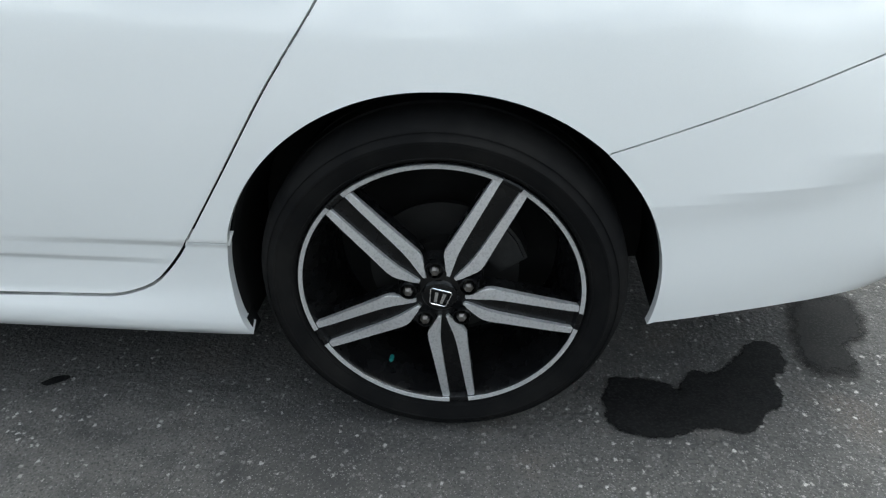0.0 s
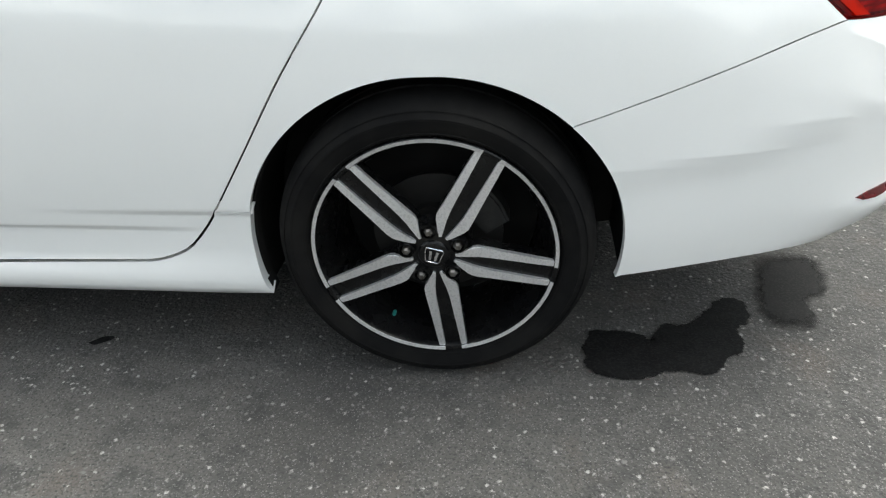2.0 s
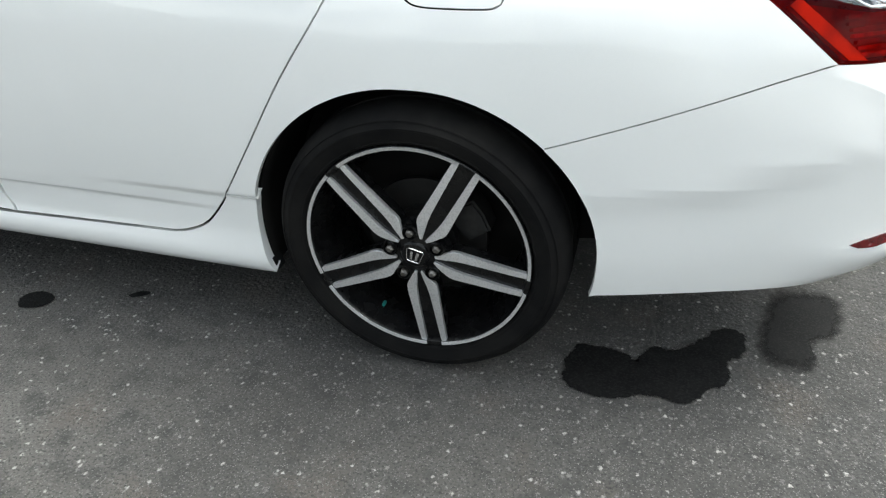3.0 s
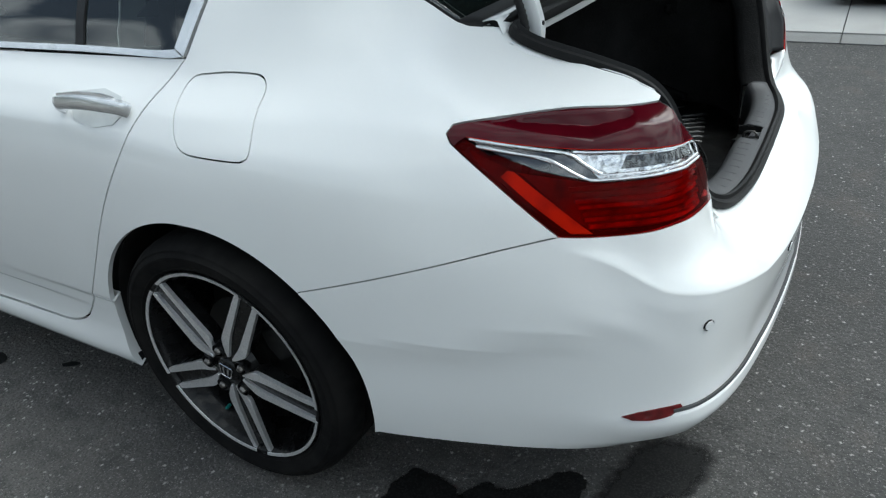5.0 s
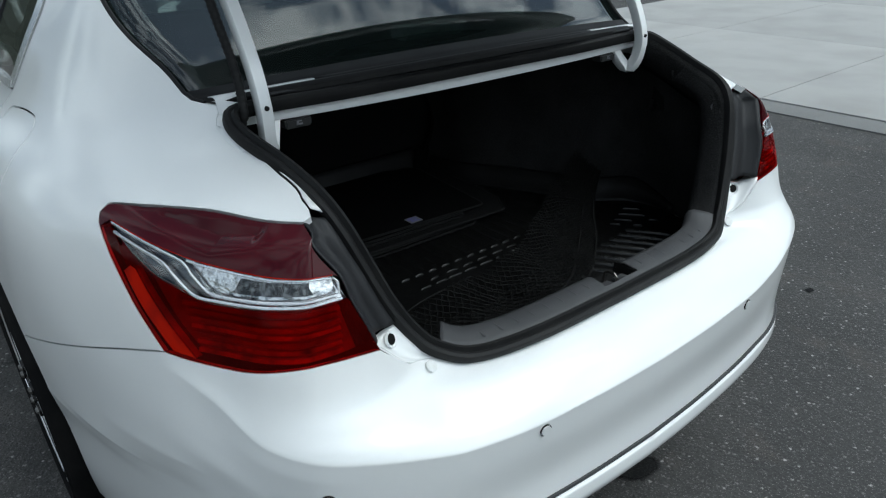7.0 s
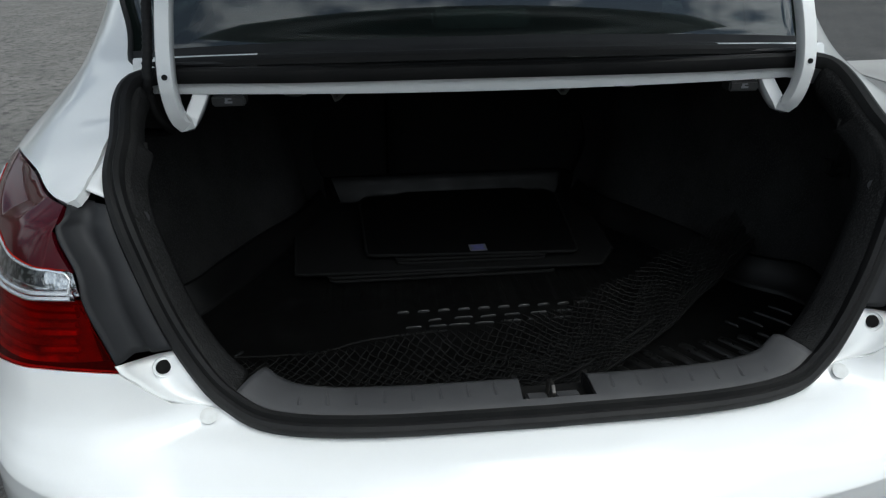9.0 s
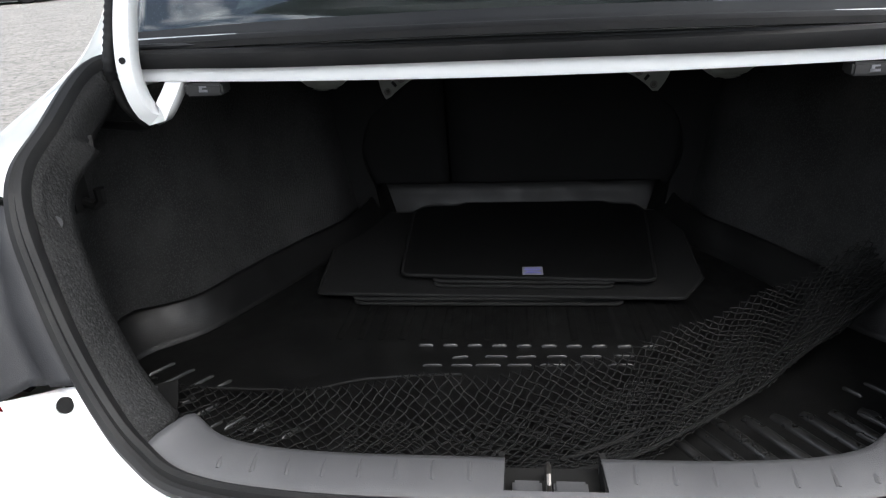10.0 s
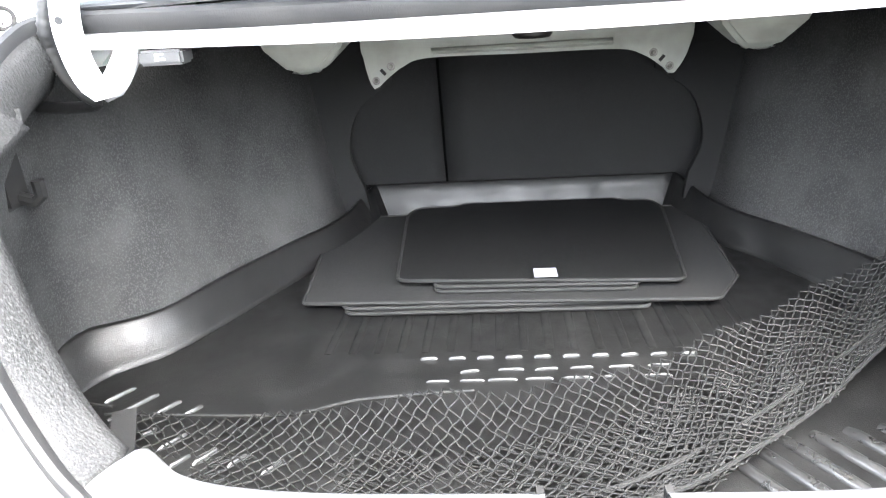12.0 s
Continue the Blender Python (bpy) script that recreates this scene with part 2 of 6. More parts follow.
section(s_at(1.071), (0.28, 0.31, 0.366, 0.388, 0.396, 0.406, 0.44, 0.545, 0.592, 0.606, 0.625, 0.640, 0.650, 0.660, 0.666, 0.70, 0.757, 0.842, 0.95), (0.05, 0.022, -0.004, -0.003, 0.006, 0.007, 0.008, -0.005, -0.009, 0.004, 0.027, 0.049, 0.068, 0.094, 0.126, 0.136, 0.146, 0.155, 0.19), 0.592, (0.592,))
section(S_END, (0.28, 0.31, 0.366, 0.388, 0.396, 0.406, 0.44, 0.545, 0.592, 0.606, 0.625, 0.640, 0.650, 0.660, 0.666, 0.70, 0.757, 0.842, 0.95), (0.05, 0.022, -0.005, -0.004, 0.005, 0.006, 0.007, -0.006, -0.010, 0.003, 0.026, 0.049, 0.068, 0.094, 0.126, 0.136, 0.146, 0.155, 0.19), 0.592, (0.592,))
SECTION_S = [row[0] for row in SECTIONS]
FOLD_S = np.concatenate([np.linspace(0.80, 1.30, 60), np.linspace(1.31, S_END - 0.02, 24)])
FOLD = np.stack([FOLD_S, smooth_curve(SECTION_S, [row[3] for row in SECTIONS], FOLD_S)], 1)


def inset(s, z):
    """How far the skin lies inside the outline, for arrays of places and heights."""
    s, z = np.atleast_1d(np.asarray(s, float)), np.atleast_1d(np.asarray(z, float))
    # the crease runs on from section to section, so heights near it are read beside each section's own crease
    fold = smooth_curve(SECTION_S, [row[3] for row in SECTIONS], s)
    share = np.clip(np.minimum((z - 0.41) / (fold - 0.41), (fold + 0.075 - z) / 0.075), 0, 1)
    table = np.array([smooth_curve(zs, insets, z + (own - fold) * share) for _, zs, insets, own in SECTIONS])
    i = np.clip(np.searchsorted(SECTION_S, s) - 1, 0, len(SECTIONS) - 2)
    ks = np.asarray(SECTION_S)
    n = np.arange(len(s))
    h = ks[i + 1] - ks[i]
    u = np.clip((s - ks[i]) / h, 0, 1)
    slope = np.diff(table, axis=0) / np.diff(ks)[:, None]
    left = np.where(i > 0, 0.5 * (slope[np.maximum(i - 1, 0), n] + slope[i, n]), 0)
    right = np.where(i < len(ks) - 2, 0.5 * (slope[i, n] + slope[np.minimum(i + 1, len(ks) - 2), n]), 0)
    a, b = table[i, n], table[i + 1, n]
    return a * (1 + 2 * u) * (1 - u) ** 2 + left * h * u * (1 - u) ** 2 + b * u * u * (3 - 2 * u) + right * h * u * u * (u - 1)


def skin(s, z, out=0.0):
    """Points of the body's near half (y negative), out metres proud of the skin."""
    s, z = np.atleast_1d(np.asarray(s, float)), np.atleast_1d(np.asarray(z, float))

    def at(s, z):
        x, y = plan(s)
        e = 1e-3
        x1, y1 = plan(s + e)
        x0, y0 = plan(s - e)
        tx, ty = x1 - x0, y1 - y0
        n = np.hypot(tx, ty)
        a = inset(s, z)
        return np.stack([x + a * ty / n, -(y - a * tx / n), z], -1)

    p = at(s, z)
    n = np.cross(at(s + 2e-3, z) - p, at(s, z + 2e-3) - p)
    n /= np.linalg.norm(n, axis=1, keepdims=True) + 1e-12
    return p + n * np.reshape(out, (-1, 1)), n

# ---- mesh helpers ----
def mesh_object(name, verts, faces, mat, parent=None, label="", smooth=True, normals=None):
    me = bpy.data.meshes.new(name)
    me.from_pydata([tuple(map(float, v)) for v in verts], [], [tuple(map(int, f)) for f in faces])
    me.update()
    if normals is None:
        b = bmesh.new()
        b.from_mesh(me)
        bmesh.ops.recalc_face_normals(b, faces=b.faces)
        b.to_mesh(me)
        b.free()
    if smooth:
        me.polygons.foreach_set("use_smooth", [True] * len(me.polygons))
    if normals is not None:
        me.normals_split_custom_set_from_vertices([tuple(map(float, v)) for v in normals])
    me.materials.append(mat)
    ob = new(name, me)
    if parent:
        ob.parent = parent
    if label:
        ob["label"] = label
    return ob


def part(name, bm, mat, parent, label="", sharp=35):
    """One bmesh as one mesh object under a thing or a part."""
    bmesh.ops.recalc_face_normals(bm, faces=bm.faces)
    me = bpy.data.meshes.new(name)
    bm.to_mesh(me)
    bm.free()
    me.polygons.foreach_set("use_smooth", [True] * len(me.polygons))
    if sharp:
        me.set_sharp_from_angle(angle=radians(sharp))
    me.materials.append(mat)
    ob = new(name, me)
    if parent:
        ob.parent = parent
    if label:
        ob["label"] = label
    return ob


def thing(name, label, category, x=0, y=0, z=0, group="", kind=""):
    ob = new(name)
    ob.empty_display_size = 0.1
    ob.location = (x, y, z)
    return tagged(ob, label, category, group, kind)


def spline(points, n):
    """n places evenly along a Catmull-Rom curve through the points."""
    p = np.asarray(points, float)
    q = np.vstack([2 * p[0] - p[1], p, 2 * p[-1] - p[-2]])
    out = []
    for i in range(1, len(q) - 2):
        for u in np.linspace(0, 1, 16, endpoint=False):
            a, b, c, d = q[i - 1], q[i], q[i + 1], q[i + 2]
            out.append(0.5 * (2 * b + (c - a) * u + (2 * a - 5 * b + 4 * c - d) * u * u + (3 * b - a - 3 * c + d) * u ** 3))
    out.append(p[-1])
    out = np.array(out)
    way = np.concatenate(([0], np.cumsum(np.linalg.norm(np.diff(out, axis=0), axis=1))))
    at = np.linspace(0, way[-1], n)
    return np.stack([np.interp(at, way, out[:, k]) for k in range(out.shape[1])], 1)


def inside(poly, pts):
    poly, pts = np.asarray(poly), np.asarray(pts)
    x, y = pts[:, 0], pts[:, 1]
    hit = np.zeros(len(pts), bool)
    for (x0, y0), (x1, y1) in zip(poly, np.roll(poly, -1, axis=0)):
        if y0 != y1:
            hit ^= ((y0 > y) != (y1 > y)) & (x < (x1 - x0) * (y - y0) / (y1 - y0) + x0)
    return hit


def evened(poly, step):
    """The closed outline with points at most step apart."""
    out = []
    poly = np.asarray(poly, float)
    for a, b in zip(poly, np.roll(poly, -1, axis=0)):
        n = max(1, int(np.ceil(np.linalg.norm(b - a) / step)))
        out += [a + (b - a) * k / n for k in range(n)]
    return np.array(out)


def shrunk(poly, d):
    """The closed outline moved inwards by d."""
    p = np.asarray(poly, float)
    area = 0.5 * np.sum(p[:, 0] * np.roll(p[:, 1], -1) - np.roll(p[:, 0], -1) * p[:, 1])
    t = np.roll(p, -1, axis=0) - np.roll(p, 1, axis=0)
    n = np.stack([-t[:, 1], t[:, 0]], 1) / (np.linalg.norm(t, axis=1)[:, None] + 1e-9)
    return p + n * d * (1 if area > 0 else -1)


LEVELS = np.concatenate([np.arange(0.19, 0.355, 0.02), np.arange(0.36, 0.445, 0.006), np.arange(0.455, 0.50, 0.015), np.arange(0.505, 0.70, 0.006), np.arange(0.70, 0.76, 0.009), np.arange(0.77, 0.865, 0.015), np.arange(0.87, 1.13, 0.008), np.arange(1.14, 1.5, 0.02)])


def panel(name, outline, mat, parent, side=-1, holes=(), depth=0.012, gap=0.002, step=0.022, proud=0.0, label="", surface=None, levels=None, both=False, lines=()):
    """A sheet of the body in the skin's own coordinates (along, up), with folded edges; side -1 is the car's left, 1 its right; both: mirrored over the middle; lines: creases that the mesh follows."""
    surface = surface or skin
    rings = [evened(shrunk(evened(outline, step), gap), step * 0.7)] + [evened(shrunk(evened(h, step), -gap), step * 0.7) for h in holes]
    if both:
        rings[0][:, 0] = np.where(rings[0][:, 0] > S_END - 0.006, S_END, rings[0][:, 0])
    low, high = rings[0].min(0), rings[0].max(0)
    zs = [z for z in (LEVELS if levels is None else levels) if low[1] < z < high[1]]
    grid = np.array([(a, z) for a in np.arange(low[0], high[0], step) for z in zs]).reshape(-1, 2)
    keep = inside(rings[0], grid)
    for h in rings[1:]:
        keep &= ~inside(h, grid)
    grid = grid[keep]
    edge = np.concatenate(rings + [np.asarray(line, float) for line in lines])
    far = np.ones(len(grid), bool)
    for k in range(0, len(grid), 2000):
        dist = np.abs(grid[k:k + 2000, None] - edge[None]) / (step, 0.009)
        far[k:k + 2000] = (dist.max(2) > 0.45).all(1)
    grid = grid[far]
    pts = np.concatenate([edge, grid])
    edges, start = [], 0
    for r in rings:
        edges += [(start + k, start + (k + 1) % len(r)) for k in range(len(r))]
        start += len(r)
    for line in lines:
        edges += [(start + k, start + k + 1) for k in range(len(line) - 1)]
        start += len(line)
    co, _, tris, *_ = delaunay_2d_cdt([Vector((p[0], p[1] * 1.5)) for p in pts], edges, [], 0, 1e-6)
    co = np.array([(c[0], c[1] / 1.5) for c in co])
    tris = np.array([t for t in tris if len(t) == 3])
    mid = co[tris].mean(1)
    ok = inside(rings[0], mid)
    for h in rings[1:]:
        ok &= ~inside(h, mid)
    tris = tris[ok]
    front, normal = surface(co[:, 0], co[:, 1], proud)
    if both:
        normal[co[:, 0] > S_END - 1e-6] *= (1, 0, 1)
        front[co[:, 0] > S_END - 1e-6] *= (1, 0, 1)
    rear = front - normal * depth
    v = np.concatenate([front, rear])
    nn = np.concatenate([normal, normal])
    a, b, c = front[tris[:, 0]], front[tris[:, 1]], front[tris[:, 2]]
    flip = (np.cross(b - a, c - a) * normal[tris[:, 0]]).sum(1) < 0
    tris[flip] = tris[flip][:, ::-1]
    count = {}
    for t in tris:
        for i in range(3):
            e = (t[i], t[(i + 1) % 3])
            count[e] = count.get(e, 0) + 1
    n = len(front)
    faces = [tuple(t) for t in tris]
    rim = [e for e in count if (e[1], e[0]) not in count and not (both and min(co[e[0]][0], co[e[1]][0]) > S_END - 1e-6)]
    verts, norms = [v[:n]], [nn[:n]]
    # the folded edge has vertices of its own, so that its corner stays crisp
    base = n
    for i, j in rim:
        quad = np.array([front[j], front[i], rear[i], rear[j]])
        q = np.cross(quad[1] - quad[0], quad[2] - quad[0])
        q /= np.linalg.norm(q) + 1e-12
        verts.append(quad)
        norms.append(np.tile(q, (4, 1)))
        faces.append((base, base + 1, base + 2, base + 3))
        base += 4
    v, nn = np.concatenate(verts), np.concatenate(norms)
    turn = np.array([1, -side, 1])
    if side > 0 or both:
        v2, nn2, faces2 = v * (1, -1, 1), nn * (1, -1, 1), [tuple(reversed(f)) for f in faces]
        if both:
            faces = faces + [tuple(k + len(v) for k in f) for f in faces2]
            v, nn = np.concatenate([v, v2]), np.concatenate([nn, nn2])
        else:
            v, nn, faces = v2, nn2, faces2
    return mesh_object(name, v, faces, mat, parent, label, normals=nn)


def sweep(bm, path, shape, up=(0, 0, 1), closed=False):
    """A tube of the given cross-section (pairs: across, up) along a path of points."""
    path = [Vector(p) for p in path]
    rings = []
    for i, p in enumerate(path):
        a = path[(i - 1) % len(path)] if closed or i else p
        b = path[(i + 1) % len(path)] if closed or i < len(path) - 1 else p
        t = (b - a).normalized()
        u = Vector(up(i) if callable(up) else up)
        across = t.cross(u).normalized()
        above = across.cross(t).normalized()
        rings.append([bm.verts.new(p + across * x + above * y) for x, y in shape])
    m = len(shape)
    for k in range(len(rings) if closed else len(rings) - 1):
        r0, r1 = rings[k], rings[(k + 1) % len(rings)]
        for j in range(m):
            bm.faces.new((r0[j], r0[(j + 1) % m], r1[(j + 1) % m], r1[j]))
    if not closed:
        bm.faces.new(rings[0][::-1])
        bm.faces.new(rings[-1])
    return rings


def round_shape(r, n=8):
    return [(r * math.cos(2 * math.pi * k / n), r * math.sin(2 * math.pi * k / n)) for k in range(n)]


def lathe(bm, profile, n=64, axis="y"):
    """A ring turned round the y axis from (radius, along) pairs; a radius of 0 closes it."""
    rings = []
    for r, a in profile:
        rings.append([bm.verts.new((r * math.cos(2 * math.pi * k / n), a, r * math.sin(2 * math.pi * k / n))) for k in range(n)] if r > 1e-6 else [bm.verts.new((0, a, 0))])
    for a, b in zip(rings, rings[1:]):
        for k in range(n):
            q = [a[k % len(a)], a[(k + 1) % len(a)], b[(k + 1) % len(b)], b[k % len(b)]]
            q = list(dict.fromkeys(q))
            if len(q) > 2:
                bm.faces.new(q)


def prism(bm, outline, low, high, bevel=0.0):
    """An outline of (x, z) pairs given depth from y = low to y = high."""
    a = [bm.verts.new((x, low, z)) for x, z in outline]
    b = [bm.verts.new((x, high, z)) for x, z in outline]
    n = len(a)
    fs = [bm.faces.new(a), bm.faces.new(b[::-1])]
    for k in range(n):
        fs.append(bm.faces.new((a[k], b[k], b[(k + 1) % n], a[(k + 1) % n])))
    if bevel:
        es = {e for f in fs[:1] for e in f.edges}
        bmesh.ops.bevel(bm, geom=list(es), offset=bevel, segments=2, affect="EDGES")


def sheet(rows, thick=0.0):
    """Vertices and faces of a grid of points, given thickness along its normals."""
    g = np.asarray(rows, float)
    m, n = g.shape[:2]
    du, dv = np.gradient(g, axis=0), np.gradient(g, axis=1)
    nn = np.cross(du, dv)
    nn /= np.linalg.norm(nn, axis=2, keepdims=True) + 1e-12
    v = g.reshape(-1, 3)
    f = [(i * n + j, (i + 1) * n + j, (i + 1) * n + j + 1, i * n + j + 1) for i in range(m - 1) for j in range(n - 1)]
    if thick:
        k = m * n
        v = np.concatenate([v, (g - nn * thick).reshape(-1, 3)])
        f += [tuple(k + a for a in reversed(q)) for q in list(f)]
        rim = [i * n for i in range(m)] + [(m - 1) * n + j for j in range(1, n)] + [i * n + n - 1 for i in range(m - 2, -1, -1)] + list(range(n - 2, 0, -1))
        f += [(a, a + k, b + k, b) for a, b in zip(rim, rim[1:] + rim[:1])]
    return v, f


# ---- ground ----
def ground_material():
    m = material("worn_asphalt", (0.105, 0.104, 0.102), 0.9)
    n, l = m.node_tree.nodes, m.node_tree.links
    b = n["Principled BSDF"]
    place = n.new("ShaderNodeTexCoord")

    def noise_of(scale, detail, rough=0.5):
        t = n.new("ShaderNodeTexNoise")
        t.inputs["Scale"].default_value, t.inputs["Detail"].default_value, t.inputs["Roughness"].default_value = scale, detail, rough
        l.new(place.outputs["Object"], t.inputs["Vector"])
        return t.outputs["Fac"]

    def stones(scale):
        t = n.new("ShaderNodeTexVoronoi")
        t.inputs["Scale"].default_value, t.inputs["Randomness"].default_value = scale, 1.0
        # a wobble that gives the chips broken outlines
        wob, mix = n.new("ShaderNodeTexNoise"), n.new("ShaderNodeMix")
        wob.inputs["Scale"].default_value, wob.inputs["Detail"].default_value = scale * 1.6, 2.0
        mix.data_type, mix.blend_type = "RGBA", "LINEAR_LIGHT"
        mix.inputs["Factor"].default_value = 0.55 / scale
        l.new(place.outputs["Object"], wob.inputs["Vector"])
        l.new(place.outputs["Object"], mix.inputs["A"])
        l.new(wob.outputs["Color"], mix.inputs["B"])
        l.new(mix.outputs["Result"], t.inputs["Vector"])
        return t

    def span(value, a, c, lo=0.0, hi=1.0):
        r = n.new("ShaderNodeMapRange")
        for key, v in (("From Min", a), ("From Max", c), ("To Min", lo), ("To Max", hi)):
            r.inputs[key].default_value = v
        l.new(value, r.inputs["Value"])
        return r.outputs["Result"]

    def mixed(a, c, factor):
        x = n.new("ShaderNodeMix")
        x.data_type = "RGBA"
        for key, v in (("A", a), ("B", c)):
            if isinstance(v, tuple):
                x.inputs[key].default_value = (*v, 1)
            else:
                l.new(v, x.inputs[key])
        l.new(factor, x.inputs["Factor"])
        return x.outputs["Result"]

    def times(a, c):
        x = n.new("ShaderNodeMath")
        x.operation = "MULTIPLY"
        l.new(a, x.inputs[0])
        l.new(c, x.inputs[1])
        return x.outputs["Value"]

    base = mixed((0.038, 0.037, 0.036), (0.068, 0.066, 0.063), span(noise_of(1.3, 5), 0.35, 0.68))
    # the asphalt turns paler and tanner towards the front and the street side
    far_off = n.new("ShaderNodeVectorMath")
    far_off.operation = "DOT_PRODUCT"
    far_off.inputs[1].default_value = (-0.35, -1.0, 0.0)
    l.new(place.outputs["Object"], far_off.inputs[0])
    wander = n.new("ShaderNodeMath")
    wander.operation = "ADD"
    l.new(far_off.outputs["Value"], wander.inputs[0])
    l.new(span(noise_of(0.8, 4), 0.3, 0.7, -0.5, 0.5), wander.inputs[1])
    base = mixed(base, mixed((0.18, 0.170, 0.154), (0.26, 0.247, 0.225), span(noise_of(2.2, 5), 0.35, 0.65)), span(wander.outputs["Value"], 0.5, 4.5, 0.0, 0.9))
    base = mixed(base, (0.040, 0.039, 0.038), span(noise_of(14, 4), 0.48, 0.72))
    base = mixed(base, (0.088, 0.074, 0.064), span(noise_of(4.5, 5), 0.56, 0.82))
    base = mixed(base, (0.034, 0.0335, 0.033), span(noise_of(160, 3), 0.5, 0.66))
    v = stones(82)
    cell = n.new("ShaderNodeSeparateColor")
    l.new(v.outputs["Color"], cell.inputs["Color"])
    chip = times(span(v.outputs["Distance"], 0.45, 0.20), span(cell.outputs["Red"], 0.78, 0.95))
    base = mixed(base, mixed((0.12, 0.117, 0.112), (0.37, 0.36, 0.34), cell.outputs["Blue"]), chip)
    v2 = stones(260)
    cell2 = n.new("ShaderNodeSeparateColor")
    l.new(v2.outputs["Color"], cell2.inputs["Color"])
    fine = times(span(v2.outputs["Distance"], 0.5, 0.25), span(cell2.outputs["Green"], 0.58, 0.92))
    base = mixed(base, (0.17, 0.165, 0.158), fine)
    l.new(base, b.inputs["Base Color"])
    k = n.new("ShaderNodeBump")
    k.inputs["Strength"].default_value, k.inputs["Distance"].default_value = 0.8, 0.005
    l.new(v.outputs["Distance"], k.inputs["Height"])
    l.new(k.outputs["Normal"], b.inputs["Normal"])
    return m


ASPHALT = ground_material()
KERB_Y = 3.84
far = 400.0
g = bmesh.new()
xs, ys = [-far, -12, -6, -3, 0, 3, 6, 12, far], [-far, -12, -6, -3, 0, 2, KERB_Y, far]
grid = [[g.verts.new((x, y, 0)) for y in ys] for x in xs]
for i in range(len(xs) - 1):
    for j in range(len(ys) - 1):
        g.faces.new((grid[i][j], grid[i + 1][j], grid[i + 1][j + 1], grid[i][j + 1]))
tagged(part("ground", g, ASPHALT, None), "worn grey asphalt with pale stone chips", "ground", kind="structure")

# unseen tree-coloured ring below the bright sky, added to darken low reflections
UNSEEN_RING = material("unseen_dark_ring", (0.055, 0.063, 0.052), 0.95, specular=0.1, stain=(0.034, 0.040, 0.032), stain_scale=0.25, grain=(0.085, 0.094, 0.078), grain_scale=1.5)
b = bmesh.new()
ring_low, ring_high = [], []
for k in range(180):
    a = 2 * math.pi * k / 180
    r = 120 + 10 * noise.noise(Vector((math.cos(a) * 4, math.sin(a) * 4, 1)))
    h = 17 + 6 * noise.noise(Vector((math.cos(a) * 7, math.sin(a) * 7, 5))) + 3 * noise.noise(Vector((math.cos(a) * 40, math.sin(a) * 40, 9)))
    ring_low.append(b.verts.new((r * math.cos(a), r * math.sin(a), -0.2)))
    ring_high.append(b.verts.new(((r + 6) * math.cos(a), (r + 6) * math.sin(a), h)))
for k in range(180):
    b.faces.new((ring_low[k], ring_low[(k + 1) % 180], ring_high[(k + 1) % 180], ring_high[k]))
tagged(part("backdrop", b, UNSEEN_RING, None), "unseen dark green ring added to darken low reflections", "backdrop", kind="structure")

CONCRETE = material("concrete", (0.38, 0.377, 0.365), 0.85, stain=(0.31, 0.306, 0.294), stain_scale=1.6, grain=(0.34, 0.332, 0.316), grain_scale=260, bump=0.3, bump_scale=180)
GUTTER = material("worn_grey_concrete", (0.17, 0.17, 0.166), 0.88, stain=(0.13, 0.13, 0.126), stain_scale=2.2, grain=(0.22, 0.216, 0.208), grain_scale=240, bump=0.4, bump_scale=180)
# gutter, kerb and pavement beside the lot, in slabs with open joints
pavement = thing("pavement", "pale concrete gutter, kerb and pavement slabs with joints", "pavement", kind="structure")


def slab(name, x0, x1, profile, mat=CONCRETE):
    b = bmesh.new()
    a = [b.verts.new((x0, y, z)) for y, z in profile]
    c = [b.verts.new((x1, y, z)) for y, z in profile]
    k = len(profile)
    b.faces.new(a)
    b.faces.new(c[::-1])
    for i in range(k):
        b.faces.new((a[i], a[(i + 1) % k], c[(i + 1) % k], c[i]))
    return part(name, b, mat, pavement)


for k in range(-12, 8):
    x0 = k * 1.9 + 1.02
    slab("gutter", x0 + 0.004, x0 + 1.896, [(KERB_Y, -0.05), (KERB_Y, 0.010), (KERB_Y + 0.02, 0.014), (KERB_Y + 0.27, 0.010), (KERB_Y + 0.27, -0.05)], GUTTER)
    if x0 > -6.0:
        for y0, y1 in ((KERB_Y + 0.276, 6.60), (6.606, 9.4), (9.406, 12.4)):
            z0, z1 = 0.016 + 0.012 * (y0 - KERB_Y), 0.016 + 0.012 * (y1 - KERB_Y)
            slab("paving_slab", x0 + 0.004, x0 + 1.896, [(y0, -0.05), (y0, z0), (y0 + 0.009, z0 + 0.004), (y1 - 0.009, z1 + 0.004), (y1, z1), (y1, -0.05)])

# ---- the car ----
car = thing("car", "pearl white four-door sedan with its boot lid raised", "car")


def arch(n=40, r=0.372, a0=None, a1=None):
    """The wheel arch's edge, from its rear foot over the top to its front foot."""
    out = []
    for t in np.linspace(a0, a1, n):
        c, s = math.cos(t), math.sin(t)
        k = r + 0.016 * abs(c) ** 4 + (0.008 if c > 0 else 0.004) * abs(2 * c * s) * (s > 0)
        out.append((k * c, 0.335 + k * s))
    return out


